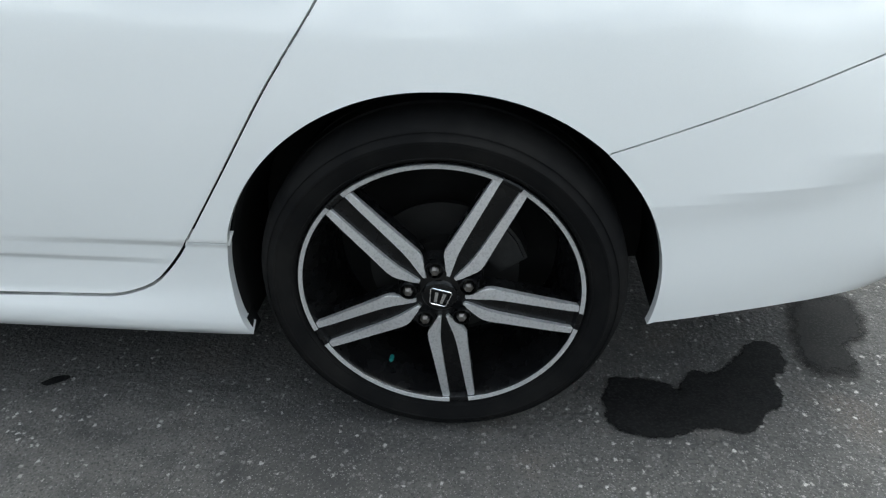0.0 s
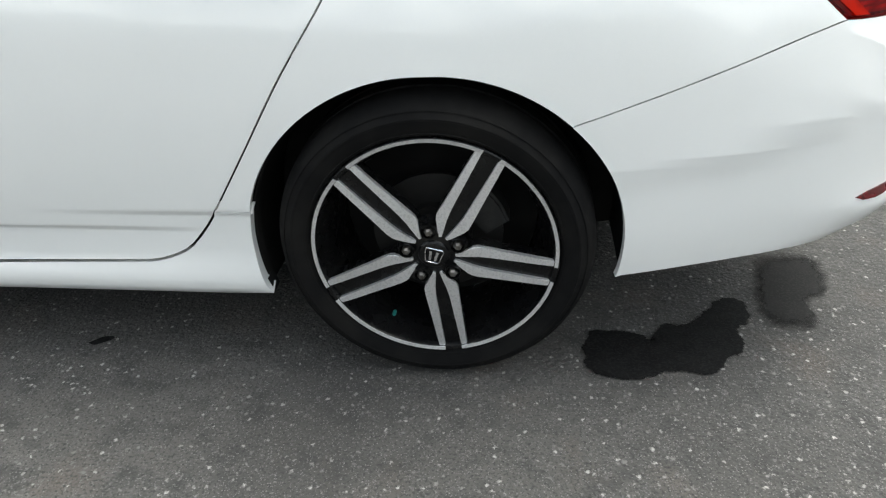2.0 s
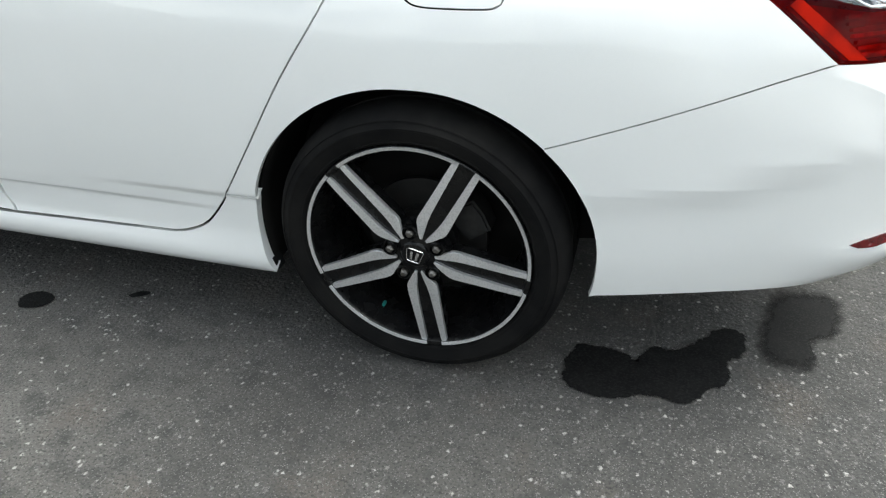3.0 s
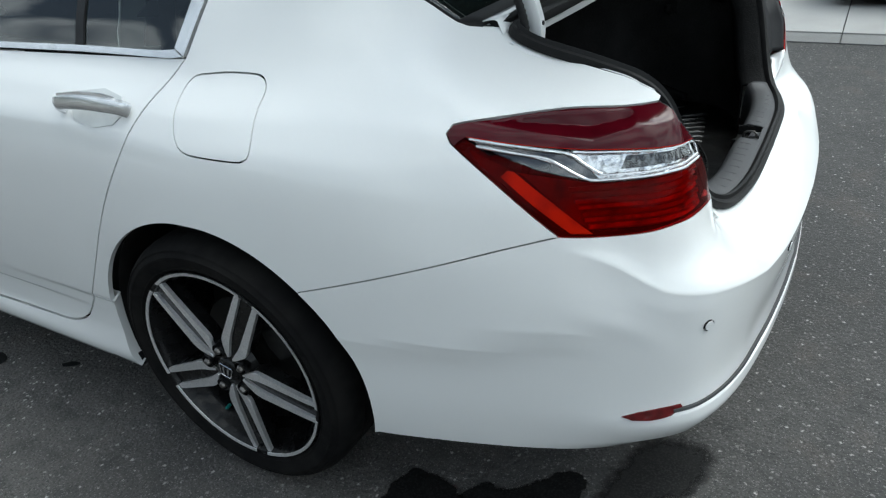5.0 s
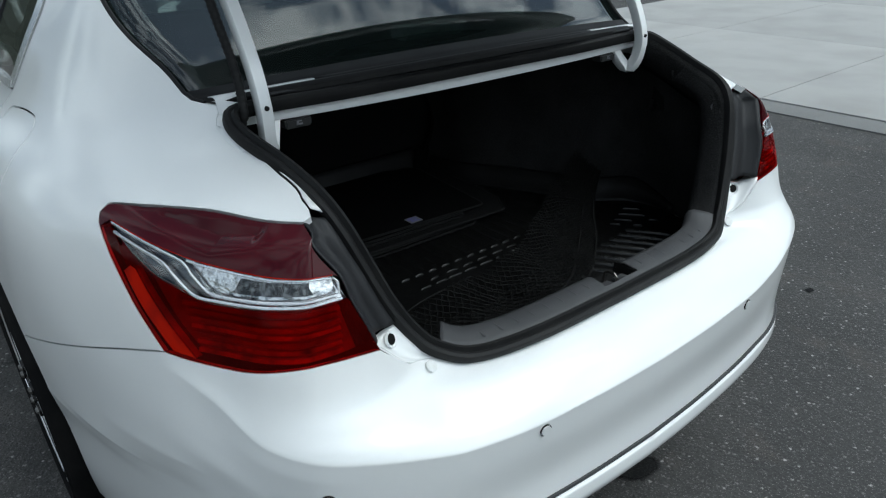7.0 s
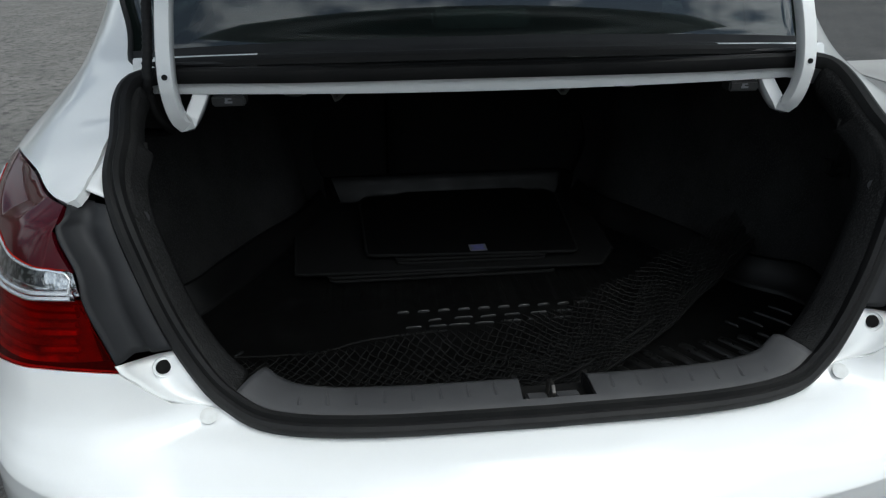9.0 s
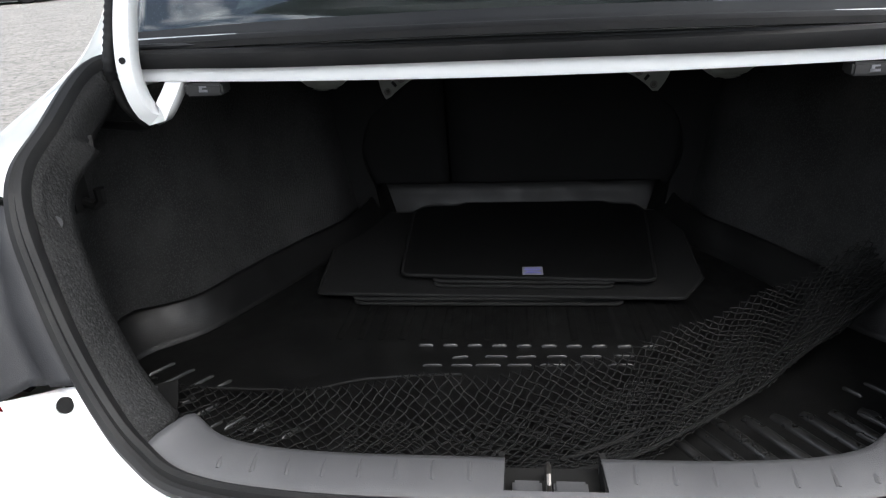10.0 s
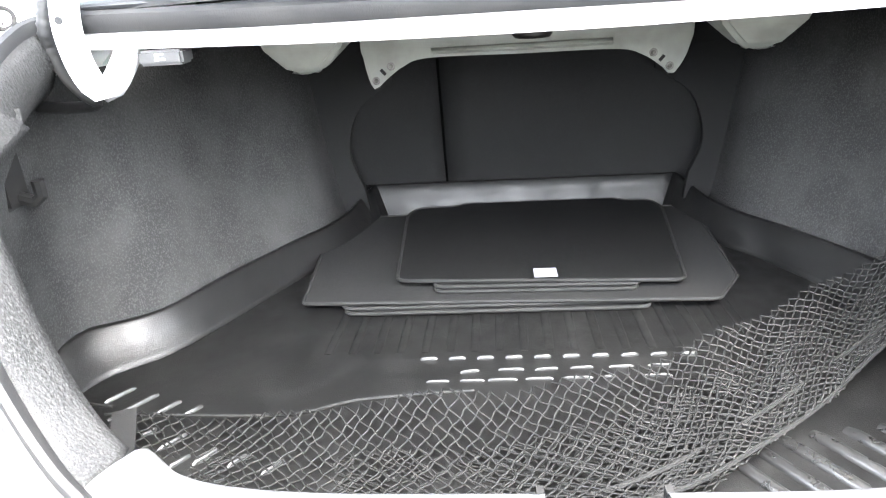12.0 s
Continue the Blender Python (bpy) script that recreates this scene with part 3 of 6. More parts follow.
A_SEAM, A_FRONT = math.atan2(0.613 - 0.335, 0.272), math.atan2(0.423 - 0.335, -0.376)
ARCH_TOP = arch(44, a0=A_SEAM, a1=A_FRONT)
ARCH_REAR = arch(16, a0=math.atan2(0.262 - 0.335, 0.39), a1=A_SEAM)
ARCH_FRONT = arch(12, a0=A_FRONT, a1=math.atan2(0.212 - 0.335, -0.37) + 2 * math.pi)
DOOR_GAP = spline([(-0.053, 1.012), (-0.124, 0.924), (-0.188, 0.822), (-0.272, 0.703), (-0.361, 0.565), (-0.457, 0.420), (-0.500, 0.365), (-0.542, 0.325), (-0.607, 0.300), (-0.68, 0.294), (-1.12, 0.282)], 60)
DOOR_UP = DOOR_GAP[DOOR_GAP[:, 1] > 0.4201]
SEAM = spline([(0.272, 0.613), (0.43, 0.664), (0.634, 0.728), (0.745, 0.757), (0.776, 0.764)], 20)
LAMP_LOW = spline([(0.776, 0.764), (0.84, 0.760), (0.908, 0.7605), (1.017, 0.768), (1.10, 0.764), (1.161, 0.757)], 24)
LAMP_IN = [(1.161, 0.757), (1.140, 0.80), (1.116, 0.845), (1.098, 0.883), (1.035, 0.930), (0.99, 0.944)]
LAMP_TOP = spline([(0.99, 0.944), (0.90, 0.944), (0.797, 0.947), (0.70, 0.943), (0.598, 0.935), (0.581, 0.929), (0.577, 0.921), (0.585, 0.910)], 30)
LAMP_SIDE = spline([(0.585, 0.910), (0.625, 0.882), (0.67, 0.849), (0.72, 0.809), (0.776, 0.764)], 14)
OPEN_EDGE = spline([(0.99, 0.944), (0.999, 0.956), (0.86, 0.989), (0.733, 1.010), (0.667, 1.026), (0.640, 1.051)], 24)
GLASS_EDGE = spline([(0.625, 1.053), (0.559, 1.062), (0.48, 1.106), (0.366, 1.168), (0.22, 1.255), (0.10, 1.325)], 24)
WINDOW_REAR = spline([(0.013, 1.164), (-0.02, 1.09), (-0.053, 1.012)], 10)
FUEL = [(0.007, 0.987), (0.08, 0.993), (0.145, 0.993), (0.166, 0.989), (0.178, 0.978), (0.181, 0.964), (0.177, 0.945), (0.178, 0.918), (0.181, 0.89), (0.180, 0.868), (0.166, 0.859), (0.149, 0.856),
        (0.085, 0.855), (0.025, 0.857), (0.000, 0.866), (-0.014, 0.88), (-0.025, 0.90), (-0.034, 0.93), (-0.034, 0.955), (-0.026, 0.973), (-0.012, 0.983)]
FUEL = [tuple(p) for p in spline(FUEL + FUEL[:1], 72)[:-1]]


def ring(*runs):
    out = []
    for run in runs:
        for p in run:
            p = np.asarray(p, float)
            if not out or np.linalg.norm(out[-1] - p) > 2e-3:
                out.append(p)
    if np.linalg.norm(out[0] - out[-1]) < 2e-3:
        out.pop()
    return np.array(out)


QUARTER = ring([(-0.455, 0.423), (-0.376, 0.423)], ARCH_TOP[::-1], SEAM, LAMP_SIDE[::-1], LAMP_TOP[::-1], OPEN_EDGE, GLASS_EDGE, [(0.0, 1.38), (-0.10, 1.36), (-0.05, 1.29), (0.02, 1.21)], WINDOW_REAR, DOOR_UP)
DOOR = ring(DOOR_GAP, [(-1.12, 0.282), (-1.15, 0.33), (-1.16, 0.60), (-1.10, 1.0), (-0.60, 1.003), (-0.35, 1.005), (-0.053, 1.012)])
FRONT_DOOR = ring([(-1.126, 0.282), (-1.156, 0.33), (-1.166, 0.60), (-1.106, 1.0), (-1.50, 0.99), (-2.02, 0.97), (-2.05, 0.90), (-2.10, 0.60), (-2.06, 0.30)][::-1])
SKIRT = ring([(-0.376, 0.419), (-0.459, 0.419)], DOOR_GAP[DOOR_GAP[:, 1] <= 0.4201] - (0, 0.003), [(-2.25, 0.270), (-2.25, 0.196), (-0.66, 0.196), (-0.45, 0.206)], ARCH_FRONT[::-1])
FRONT_ARCH = [(-2.777 + x, z) for x, z in arch(50, a0=math.atan2(0.25 - 0.335, 0.39), a1=math.pi - math.atan2(0.25 - 0.335, 0.39))]
FENDER = ring(FRONT_ARCH, [(-3.20, 0.25), (-3.40, 0.30), (-3.45, 0.60), (-3.40, 0.78), (-2.95, 0.93), (-2.06, 0.965), (-2.06, 0.90), (-2.106, 0.60), (-2.066, 0.30), (-2.25, 0.27)])
BUMPER = ring(ARCH_REAR, SEAM, LAMP_LOW, [(1.175, 0.745), (1.22, 0.705), (1.30, 0.678), (1.40, 0.667), (1.55, 0.6655), (S_END, 0.6655), (S_END, 0.30), (1.3, 0.30), (1.05, 0.295), (0.93, 0.287), (0.878, 0.280), (0.76, 0.285), (0.649, 0.285), (0.531, 0.279), (0.393, 0.268)])

for side in (-1, 1):
    panel("quarter_panel", QUARTER, PAINT, car, side, holes=[FUEL] if side < 0 else ())
    if side < 0:
        panel("fuel_door", FUEL, PAINT, car, side, gap=0.0012)
    d = panel("rear_door", DOOR, PAINT, car, side)
    panel("front_door", FRONT_DOOR, PAINT, car, side)
    panel("side_skirt", SKIRT, PAINT, car, side, gap=0.0015, depth=0.03)
    panel("front_fender", FENDER, PAINT, car, side)
panel("rear_bumper", BUMPER, PAINT, car, gap=0.001, depth=0.015, step=0.016, both=True, lines=[FOLD + (0, -0.0055), FOLD, FOLD + (0, 0.0045)])

# ---- windows, roof and front ----
def left(s, z, out=0.0):
    return skin([s], [z], out)[0][0]


for side in (-1, 1):
    panel("belt_trim", [(-1.03, 1.004), (-0.10, 1.0085), (-0.060, 1.0125), (-0.085, 1.026), (-0.14, 1.022), (-1.03, 1.018)], SATIN, car, side, gap=0.0005, depth=0.02, proud=0.004, label="chrome window trim strip")
    panel("pillar_trim", [(-0.058, 1.0135), (-0.024, 1.09), (0.008, 1.164), (0.016, 1.21), (-0.022, 1.21), (-0.034, 1.164), (-0.062, 1.09), (-0.088, 1.028)], SATIN, car, side, gap=0.0008, depth=0.02, proud=0.003, label="chrome window trim strip")
    panel("rear_side_window", [(-0.385, 1.019), (-0.14, 1.022), (-0.092, 1.028), (-0.066, 1.09), (-0.036, 1.164), (-0.022, 1.21), (-0.08, 1.29), (-0.385, 1.34)], GLASS, car, side, gap=0.0005, depth=0.004, proud=-0.006, label="dark tinted window pane")
    panel("window_divider", [(-0.41, 1.018), (-0.385, 1.019), (-0.385, 1.342), (-0.41, 1.345)], TRIM, car, side, gap=0.0, depth=0.02, proud=-0.002)
    panel("rear_door_window", [(-1.0, 1.018), (-0.41, 1.018), (-0.41, 1.345), (-1.0, 1.37)], GLASS, car, side, gap=0.0005, depth=0.004, proud=-0.006, label="dark tinted window pane")
    panel("door_pillar", [(-1.08, 1.0), (-1.0, 1.0), (-1.0, 1.37), (-1.08, 1.37)], TRIM, car, side, gap=0.0, depth=0.02, proud=-0.002)
    panel("front_door_window", [(-2.0, 0.99), (-1.08, 1.0), (-1.08, 1.37), (-1.45, 1.35)], GLASS, car, side, gap=0.0005, depth=0.004, proud=-0.006, label="dark tinted window pane")
    panel("roof_rail", [(-2.10, 0.975), (-1.98, 0.99), (-1.46, 1.35), (-1.0, 1.37), (-0.385, 1.345), (-0.08, 1.29), (-0.045, 1.25), (-0.05, 1.29), (-0.10, 1.36), (0.0, 1.38), (-0.385, 1.40), (-1.0, 1.415), (-1.52, 1.39)], PAINT, car, side, gap=0.0, depth=0.02)


def crossed(a, b, n, rise):
    """Points from a to b in a bow that bulges by rise."""
    u = np.linspace(0, 1, n)[:, None]
    return np.asarray(a) * (1 - u) + np.asarray(b) * u + 4 * u * (1 - u) * np.asarray(rise)


rows = []
for s, z in spline([(0.095, 1.330), (-0.04, 1.385), (-0.385, 1.40), (-1.0, 1.415), (-1.52, 1.39)], 24):
    p = left(s, z)
    rows.append(crossed(p, p * (1, -1, 1), 21, (0, 0, 0.075)))
v, f = sheet(rows, -0.02)
mesh_object("roof", v, f, PAINT, car)
rows = []
for (s0, z0), k in zip(GLASS_EDGE, np.linspace(0, 1, len(GLASS_EDGE))):
    p = left(s0, z0, -0.006)
    rows.append(crossed(p, p * (1, -1, 1), 25, (0.045 * (1 - k), 0, 0.012 + 0.05 * k)))
v, f = sheet(rows, -0.005)
rear_window = mesh_object("rear_window", v, f, GLASS, car, "dark tinted rear window reflecting clouds")
# matt black strip along the bottom of the glass, added to blot out sky reflections
v, f = sheet([row + (0.001, 0, 0.0035) for row in rows if row[12][0] > 0.512], -0.001)
mesh_object("glass_border", v, f, RUBBER, rear_window, "matt black strip added over bright reflections")
# black seal along the bottom of the rear window
b = bmesh.new()
bottom = crossed(left(0.622, 1.052, 0.002) * (1, 0.985, 1), left(0.622, 1.052, 0.002) * (1, -0.985, 1), 40, (0.045, 0, 0.012))
sweep(b, bottom, [(-0.012, -0.004), (0.012, -0.004), (0.012, 0.004), (0.004, 0.009), (-0.004, 0.009), (-0.012, 0.004)])
part("rear_window_seal", b, RUBBER, rear_window)
for side in (-1, 1):
    b = bmesh.new()
    sweep(b, [left(s, z, -0.004) * (1, -side, 1) for s, z in GLASS_EDGE[1:]], round_shape(0.0045), up=(0, 1, 0))
    part("rear_window_seal", b, RUBBER, rear_window)
# high brake lamp behind the glass
b = bmesh.new()
bmesh.ops.create_cube(b, size=1.0, matrix=pose(0.400, 0, 1.094) @ Matrix.Diagonal((0.06, 0.17, 0.028, 1)))
bmesh.ops.bevel(b, geom=b.edges[:], offset=0.006, segments=2, affect="EDGES")
part("high_brake_lamp", b, material("lamp_grey", (0.80, 0.82, 0.82), 0.4, stain=(0.65, 0.67, 0.67), stain_scale=20), car, "grey brake lamp bar behind the rear window")
# windscreen, bonnet and nose, closed simply
rows = [crossed((x, -w, z), (x, w, z), 17, (-0.10, 0, 0.03)) for x, w, z in ((-1.50, 0.56, 1.40), (-1.80, 0.62, 1.27), (-2.10, 0.67, 1.12), (-2.32, 0.70, 0.99))]
v, f = sheet(rows, -0.005)
mesh_object("windscreen", v, f, GLASS, car)
rows = [crossed((x, -w, z), (x, w, z), 17, (-0.16 * (x < -3.2), 0, 0.05)) for x, w, z in ((-2.06, 0.80, 0.955), (-2.4, 0.80, 0.95), (-2.8, 0.79, 0.92), (-3.2, 0.74, 0.85), (-3.45, 0.66, 0.77), (-3.50, 0.64, 0.55), (-3.48, 0.66, 0.28))]
v, f = sheet(rows, -0.015)
mesh_object("bonnet", v, f, PAINT, car)
for side in (-1, 1):
    rows = [[(x, side * y, z) for x, y in ((-3.42, 0.80), (-3.50, 0.70), (-3.49, 0.60))] for z in (0.28, 0.5, 0.79)]
    v, f = sheet(rows, 0.01 * side)
    mesh_object("front_bumper_corner", v, f, PAINT, car)

for pane in car.children:
    if pane.type == "MESH" and pane.data.materials[0] == GLASS:
        pane.visible_shadow = False

# ---- door handles ----
for side in (-1, 1):
    b = bmesh.new()
    way = [left(s, z, o) * (1, -side, 1) for s, z, o in ((-0.368, 0.908, 0.0), (-0.365, 0.908, 0.018), (-0.350, 0.909, 0.034), (-0.275, 0.912, 0.042), (-0.205, 0.914, 0.037), (-0.172, 0.916, 0.022), (-0.164, 0.916, 0.004))]
    rings = sweep(b, [Vector(p) for p in spline(way, 22)], [(0.004, -0.0150), (0.009, -0.008), (0.010, 0.002), (0.006, 0.013), (-0.004, 0.0155), (-0.008, 0.0), (-0.004, -0.013)], up=(0, 0, 1))
    handle = part("door_handle", b, SATIN, car, "chrome and white door handle")
    # no hollow is cut: a greyer patch of body paint gives the cup's shade
    panel("handle_cup", [(-0.335, 0.888), (-0.265, 0.878), (-0.205, 0.888), (-0.18, 0.912), (-0.205, 0.938), (-0.265, 0.948), (-0.335, 0.940), (-0.355, 0.914)], material("cup_shade_paint", (0.62, 0.64, 0.64), 0.35, coat=0.6, stain=(0.55, 0.57, 0.57), stain_scale=14), car, side, gap=0.0, depth=0.003, proud=0.0022)
    b = bmesh.new()
    sweep(b, [left(s, z, o) * (1, -side, 1) for s, z, o in ((-0.348, 0.917, 0.038), (-0.275, 0.922, 0.046), (-0.205, 0.923, 0.041), (-0.182, 0.922, 0.030))], [(0.003, -0.009), (0.003, 0.009), (-0.003, 0.009), (-0.003, -0.009)])
    part("handle_cap", b, SATIN, handle)

# ---- tail lamps ----
RED_DARK = material("dark_red_lens", (0.045, 0.001, 0.004), 0.13, coat=0.0, specular=0.27, stain=(0.065, 0.002, 0.006), stain_scale=10)
RED = material("red_lens", (0.70, 0.004, 0.004), 0.03, coat=0.0, specular=0.07, transmission=0.94, stain=(0.34, 0.002, 0.002), stain_scale=14)
RED.node_tree.nodes["Principled BSDF"].inputs["IOR"].default_value = 1.15
RED_BACK = material("red_reflector", (0.50, 0.010, 0.006), 0.5, specular=0.08, stain=(0.08, 0.003, 0.003), stain_scale=30, each=0.2)
RED_DEEP = material("deep_red_reflector", (0.22, 0.003, 0.002), 0.5, specular=0.08, stain=(0.10, 0.002, 0.002), stain_scale=24, each=0.3)
BRIGHT = material("bright_chrome", (0.88, 0.89, 0.90), 0.22, metal=0.75, stain=(0.75, 0.76, 0.78), stain_scale=40)
AMBER = material("orange_red_lens", (0.40, 0.008, 0.0016), 0.2, specular=0.05, stain=(0.192, 0.004, 0.0024), stain_scale=20)
CLEAR = material("clear_lens", (0.96, 0.97, 0.97), 0.02, transmission=1.0, coat=0.3, stain=(0.93, 0.94, 0.94), stain_scale=9)
REFLECTOR = material("silver_reflector", (0.86, 0.87, 0.88), 0.10, metal=1.0, grain=(0.40, 0.41, 0.42), grain_scale=90, bump=0.6, bump_scale=70)
SMOKE_PALE = material("pale_smoked_reflector", (0.16, 0.165, 0.17), 0.10, metal=0.8, stain=(0.08, 0.08, 0.085), stain_scale=30)
SMOKE = material("smoked_reflector", (0.05, 0.05, 0.052), 0.22, metal=0.6, grain=(0.30, 0.31, 0.32), grain_scale=110)
CLEAR_TOP = [(0.612, 0.918), (0.70, 0.9075), (0.80, 0.898), (0.836, 0.895), (0.95, 0.889), (1.087, 0.883)]
CLEAR_LOW = [(1.108, 0.850), (0.98, 0.8475), (0.854, 0.845), (0.80, 0.855), (0.736, 0.870), (0.67, 0.893)]


def hollow(s, z):
    """How deep the scoop in the upper lens is: a valley that runs out at the top edge and ends at a steep wall."""
    low = np.maximum(0.934 - (s - 0.66) * 0.155, 0.9066 + (s - 0.836) * 0.20)
    depth = np.minimum(0.50 * (z - low), 1.3 * (0.9425 - z))
    wall = np.clip((0.918 - s) / 0.022, 0, 1)
    return 0.5 * (depth + np.sqrt(depth ** 2 + 0.0012 ** 2)) * wall ** 2 * (3 - 2 * wall)


def scooped(s, z, out=0.0):
    """The upper lens: the skin with its scoop."""
    def at(s, z):
        p, n = skin(s, z)
        return p - n * hollow(s, z)[:, None]

    s, z = np.atleast_1d(np.asarray(s, float)), np.atleast_1d(np.asarray(z, float))
    p = at(s, z)
    n = np.cross(at(s + 1e-3, z) - p, at(s, z + 1e-3) - p)
    n /= np.linalg.norm(n, axis=1, keepdims=True) + 1e-12
    return p + n * np.reshape(out, (-1, 1)), n


for side in (-1, 1):
    lamp = panel("tail_lamp", ring(LAMP_LOW, LAMP_IN, LAMP_TOP, LAMP_SIDE), GLOSS_BLACK, car, side, gap=0.001, depth=0.012, proud=-0.046, label="tail lamp with maroon, clear and red lenses")
    panel("upper_lens", ring(CLEAR_TOP, [(1.098, 0.880), (1.035, 0.930), (0.99, 0.944)], LAMP_TOP, [(0.592, 0.905), (0.60, 0.912)]), RED_DARK, lamp, side, gap=0.0003, depth=0.020, step=0.004, label="dark maroon upper lens with a scoop", surface=scooped, levels=np.arange(0.880, 0.950, 0.0016))
    panel("clear_lens", ring(CLEAR_TOP, CLEAR_LOW), CLEAR, lamp, side, gap=0.0003, depth=0.003, label="clear reversing and turn lens")
    marker = [(0.8335, 0.7655), (0.800, 0.792), (0.764, 0.820), (0.700, 0.868), (0.688, 0.870), (0.676, 0.8605), (0.732, 0.815), (0.795, 0.7685)]
    panel("lower_lens", ring(LAMP_LOW, [(1.140, 0.80), (1.112, 0.848)], CLEAR_LOW, [(0.655, 0.892), (0.612, 0.915), (0.592, 0.905)], LAMP_SIDE[LAMP_SIDE[:, 1] < 0.900]), RED, lamp, side, holes=[marker], gap=0.0005, depth=0.003, step=0.014, label="deep red brake lens")
    panel("side_marker", marker, AMBER, lamp, side, gap=0.0004, depth=0.02, step=0.014, label="orange-red side marker lens")
    panel("side_lens", ring([(0.83, 0.770), (0.77, 0.815), (0.715, 0.862), (0.655, 0.888), (0.615, 0.905), (0.625, 0.890)], LAMP_SIDE[(LAMP_SIDE[:, 1] < 0.885) & (LAMP_SIDE[:, 1] > 0.772)] + (0.006, 0)), RED_DARK, lamp, side, gap=0.0005, depth=0.01, proud=-0.022, label="dark maroon reflector behind the lens edge")
    # the clear cell: a smoked left half, a mottled silver right half with a dark middle, and two bright chrome lines
    panel("reflector", [(0.622, 0.915), (0.72, 0.903), (0.80, 0.894), (0.83, 0.868), (0.85, 0.848), (0.80, 0.857), (0.736, 0.872), (0.672, 0.8945)], SMOKE_PALE, lamp, side, gap=0, depth=0.004, proud=-0.014)
    panel("reflector", [(0.79, 0.897), (0.836, 0.893), (0.95, 0.887), (1.086, 0.881), (1.104, 0.852), (0.98, 0.849), (0.852, 0.847), (0.83, 0.866)], REFLECTOR, lamp, side, gap=0, depth=0.004, proud=-0.016)
    panel("reflector", [(0.895, 0.8835), (0.885, 0.8635), (1.045, 0.864), (1.036, 0.880)], SMOKE, lamp, side, gap=0, depth=0.004, proud=-0.0115)
    for way, r in (([(0.618, 0.915), (0.72, 0.9025), (0.79, 0.8925), (0.812, 0.880), (0.845, 0.860), (0.862, 0.8565), (0.98, 0.8565), (1.096, 0.858)], 0.0024), ([(0.632, 0.905), (0.70, 0.895), (0.752, 0.8865), (0.780, 0.874), (0.822, 0.853), (0.856, 0.8495), (0.98, 0.850), (1.100, 0.852)], 0.0026),
                   ([(0.80, 0.8945), (0.836, 0.8915), (0.95, 0.8855), (1.083, 0.8795), (1.096, 0.858)], 0.0018), ([(0.660, 0.9005), (0.72, 0.8915), (0.762, 0.881)], 0.0014)):
        b = bmesh.new()
        sweep(b, [Vector(left(s, z, -0.0004) * (1, -side, 1)) for s, z in spline(way, 40)], round_shape(r, 8))
        part("chrome_line", b, BRIGHT, lamp, "bright chrome line")
    b = bmesh.new()
    sweep(b, [Vector(left(s, z, 0.0004) * (1, -side, 1)) for s, z in spline(CLEAR_TOP, 40)], round_shape(0.0007, 6))
    part("lens_edge", b, AMBER, lamp, "thin red edge of the upper lens")
    # red ribs behind the brake lens
    for k in range(7):
        z = 0.772 + 0.0105 * k
        panel("lamp_rib", [(0.83 - 0.006 * k, z), (0.95, z + 0.001), (1.10, z), (1.098, z + 0.006), (0.95, z + 0.007), (0.83 - 0.006 * k, z + 0.006)], RED_BACK if k in (0, 1, 3) else RED_DEEP, lamp, side, gap=0, depth=0.01, proud=-0.014 - 0.004 * (k % 2))
    panel("lamp_backing", ring([(0.80, 0.768), (1.13, 0.766), (1.10, 0.846), (0.86, 0.842), (0.70, 0.868)]), RED_DEEP, lamp, side, gap=0, depth=0.003, proud=-0.03)

# ---- wheels ----
HUB_Y = -0.892
HUB_OUT = (0, -0.026, 0)


def face_at(r):
    return -0.016 + 0.006 * (r / 0.25) ** 1.4


def spoke_point(centre, u, v):
    """Across the wheel: u out from the hub along a spoke's middle, v to its side."""
    c, s = math.cos(centre), math.sin(centre)
    return u * c - v * s, u * s + v * c


def bent_prism(bm, outline, centre, lift, depth, side=1, bevel=0.0015):
    """An outline of (out, aside) laid on the wheel's dished face."""
    top, low = [], []
    for u, v in outline:
        x, z = spoke_point(centre, u, v * side)
        r = math.hypot(u, v)
        top.append(bm.verts.new((x, face_at(r) - lift, z)))
        low.append(bm.verts.new((x, face_at(r) - lift + depth, z)))
    n = len(top)
    f = bm.faces.new(top)
    bm.faces.new(low[::-1])
    for k in range(n):
        bm.faces.new((top[k], low[k], low[(k + 1) % n], top[(k + 1) % n]))
    if bevel:
        bmesh.ops.bevel(bm, geom=list(f.edges), offset=bevel, segments=2, affect="EDGES")


LEG = [(0.2495, 0.0182), (0.22, 0.0176), (0.18, 0.0168), (0.14, 0.0158), (0.11, 0.0148), (0.088, 0.0125), (0.066, 0.0080), (0.046, 0.0040), (0.0435, 0.0095), (0.054, 0.0150), (0.066, 0.0245), (0.077, 0.0325), (0.086, 0.0360), (0.097, 0.0362),
       (0.115, 0.0355), (0.14, 0.0345), (0.18, 0.0333), (0.22, 0.0322), (0.2495, 0.0315)]


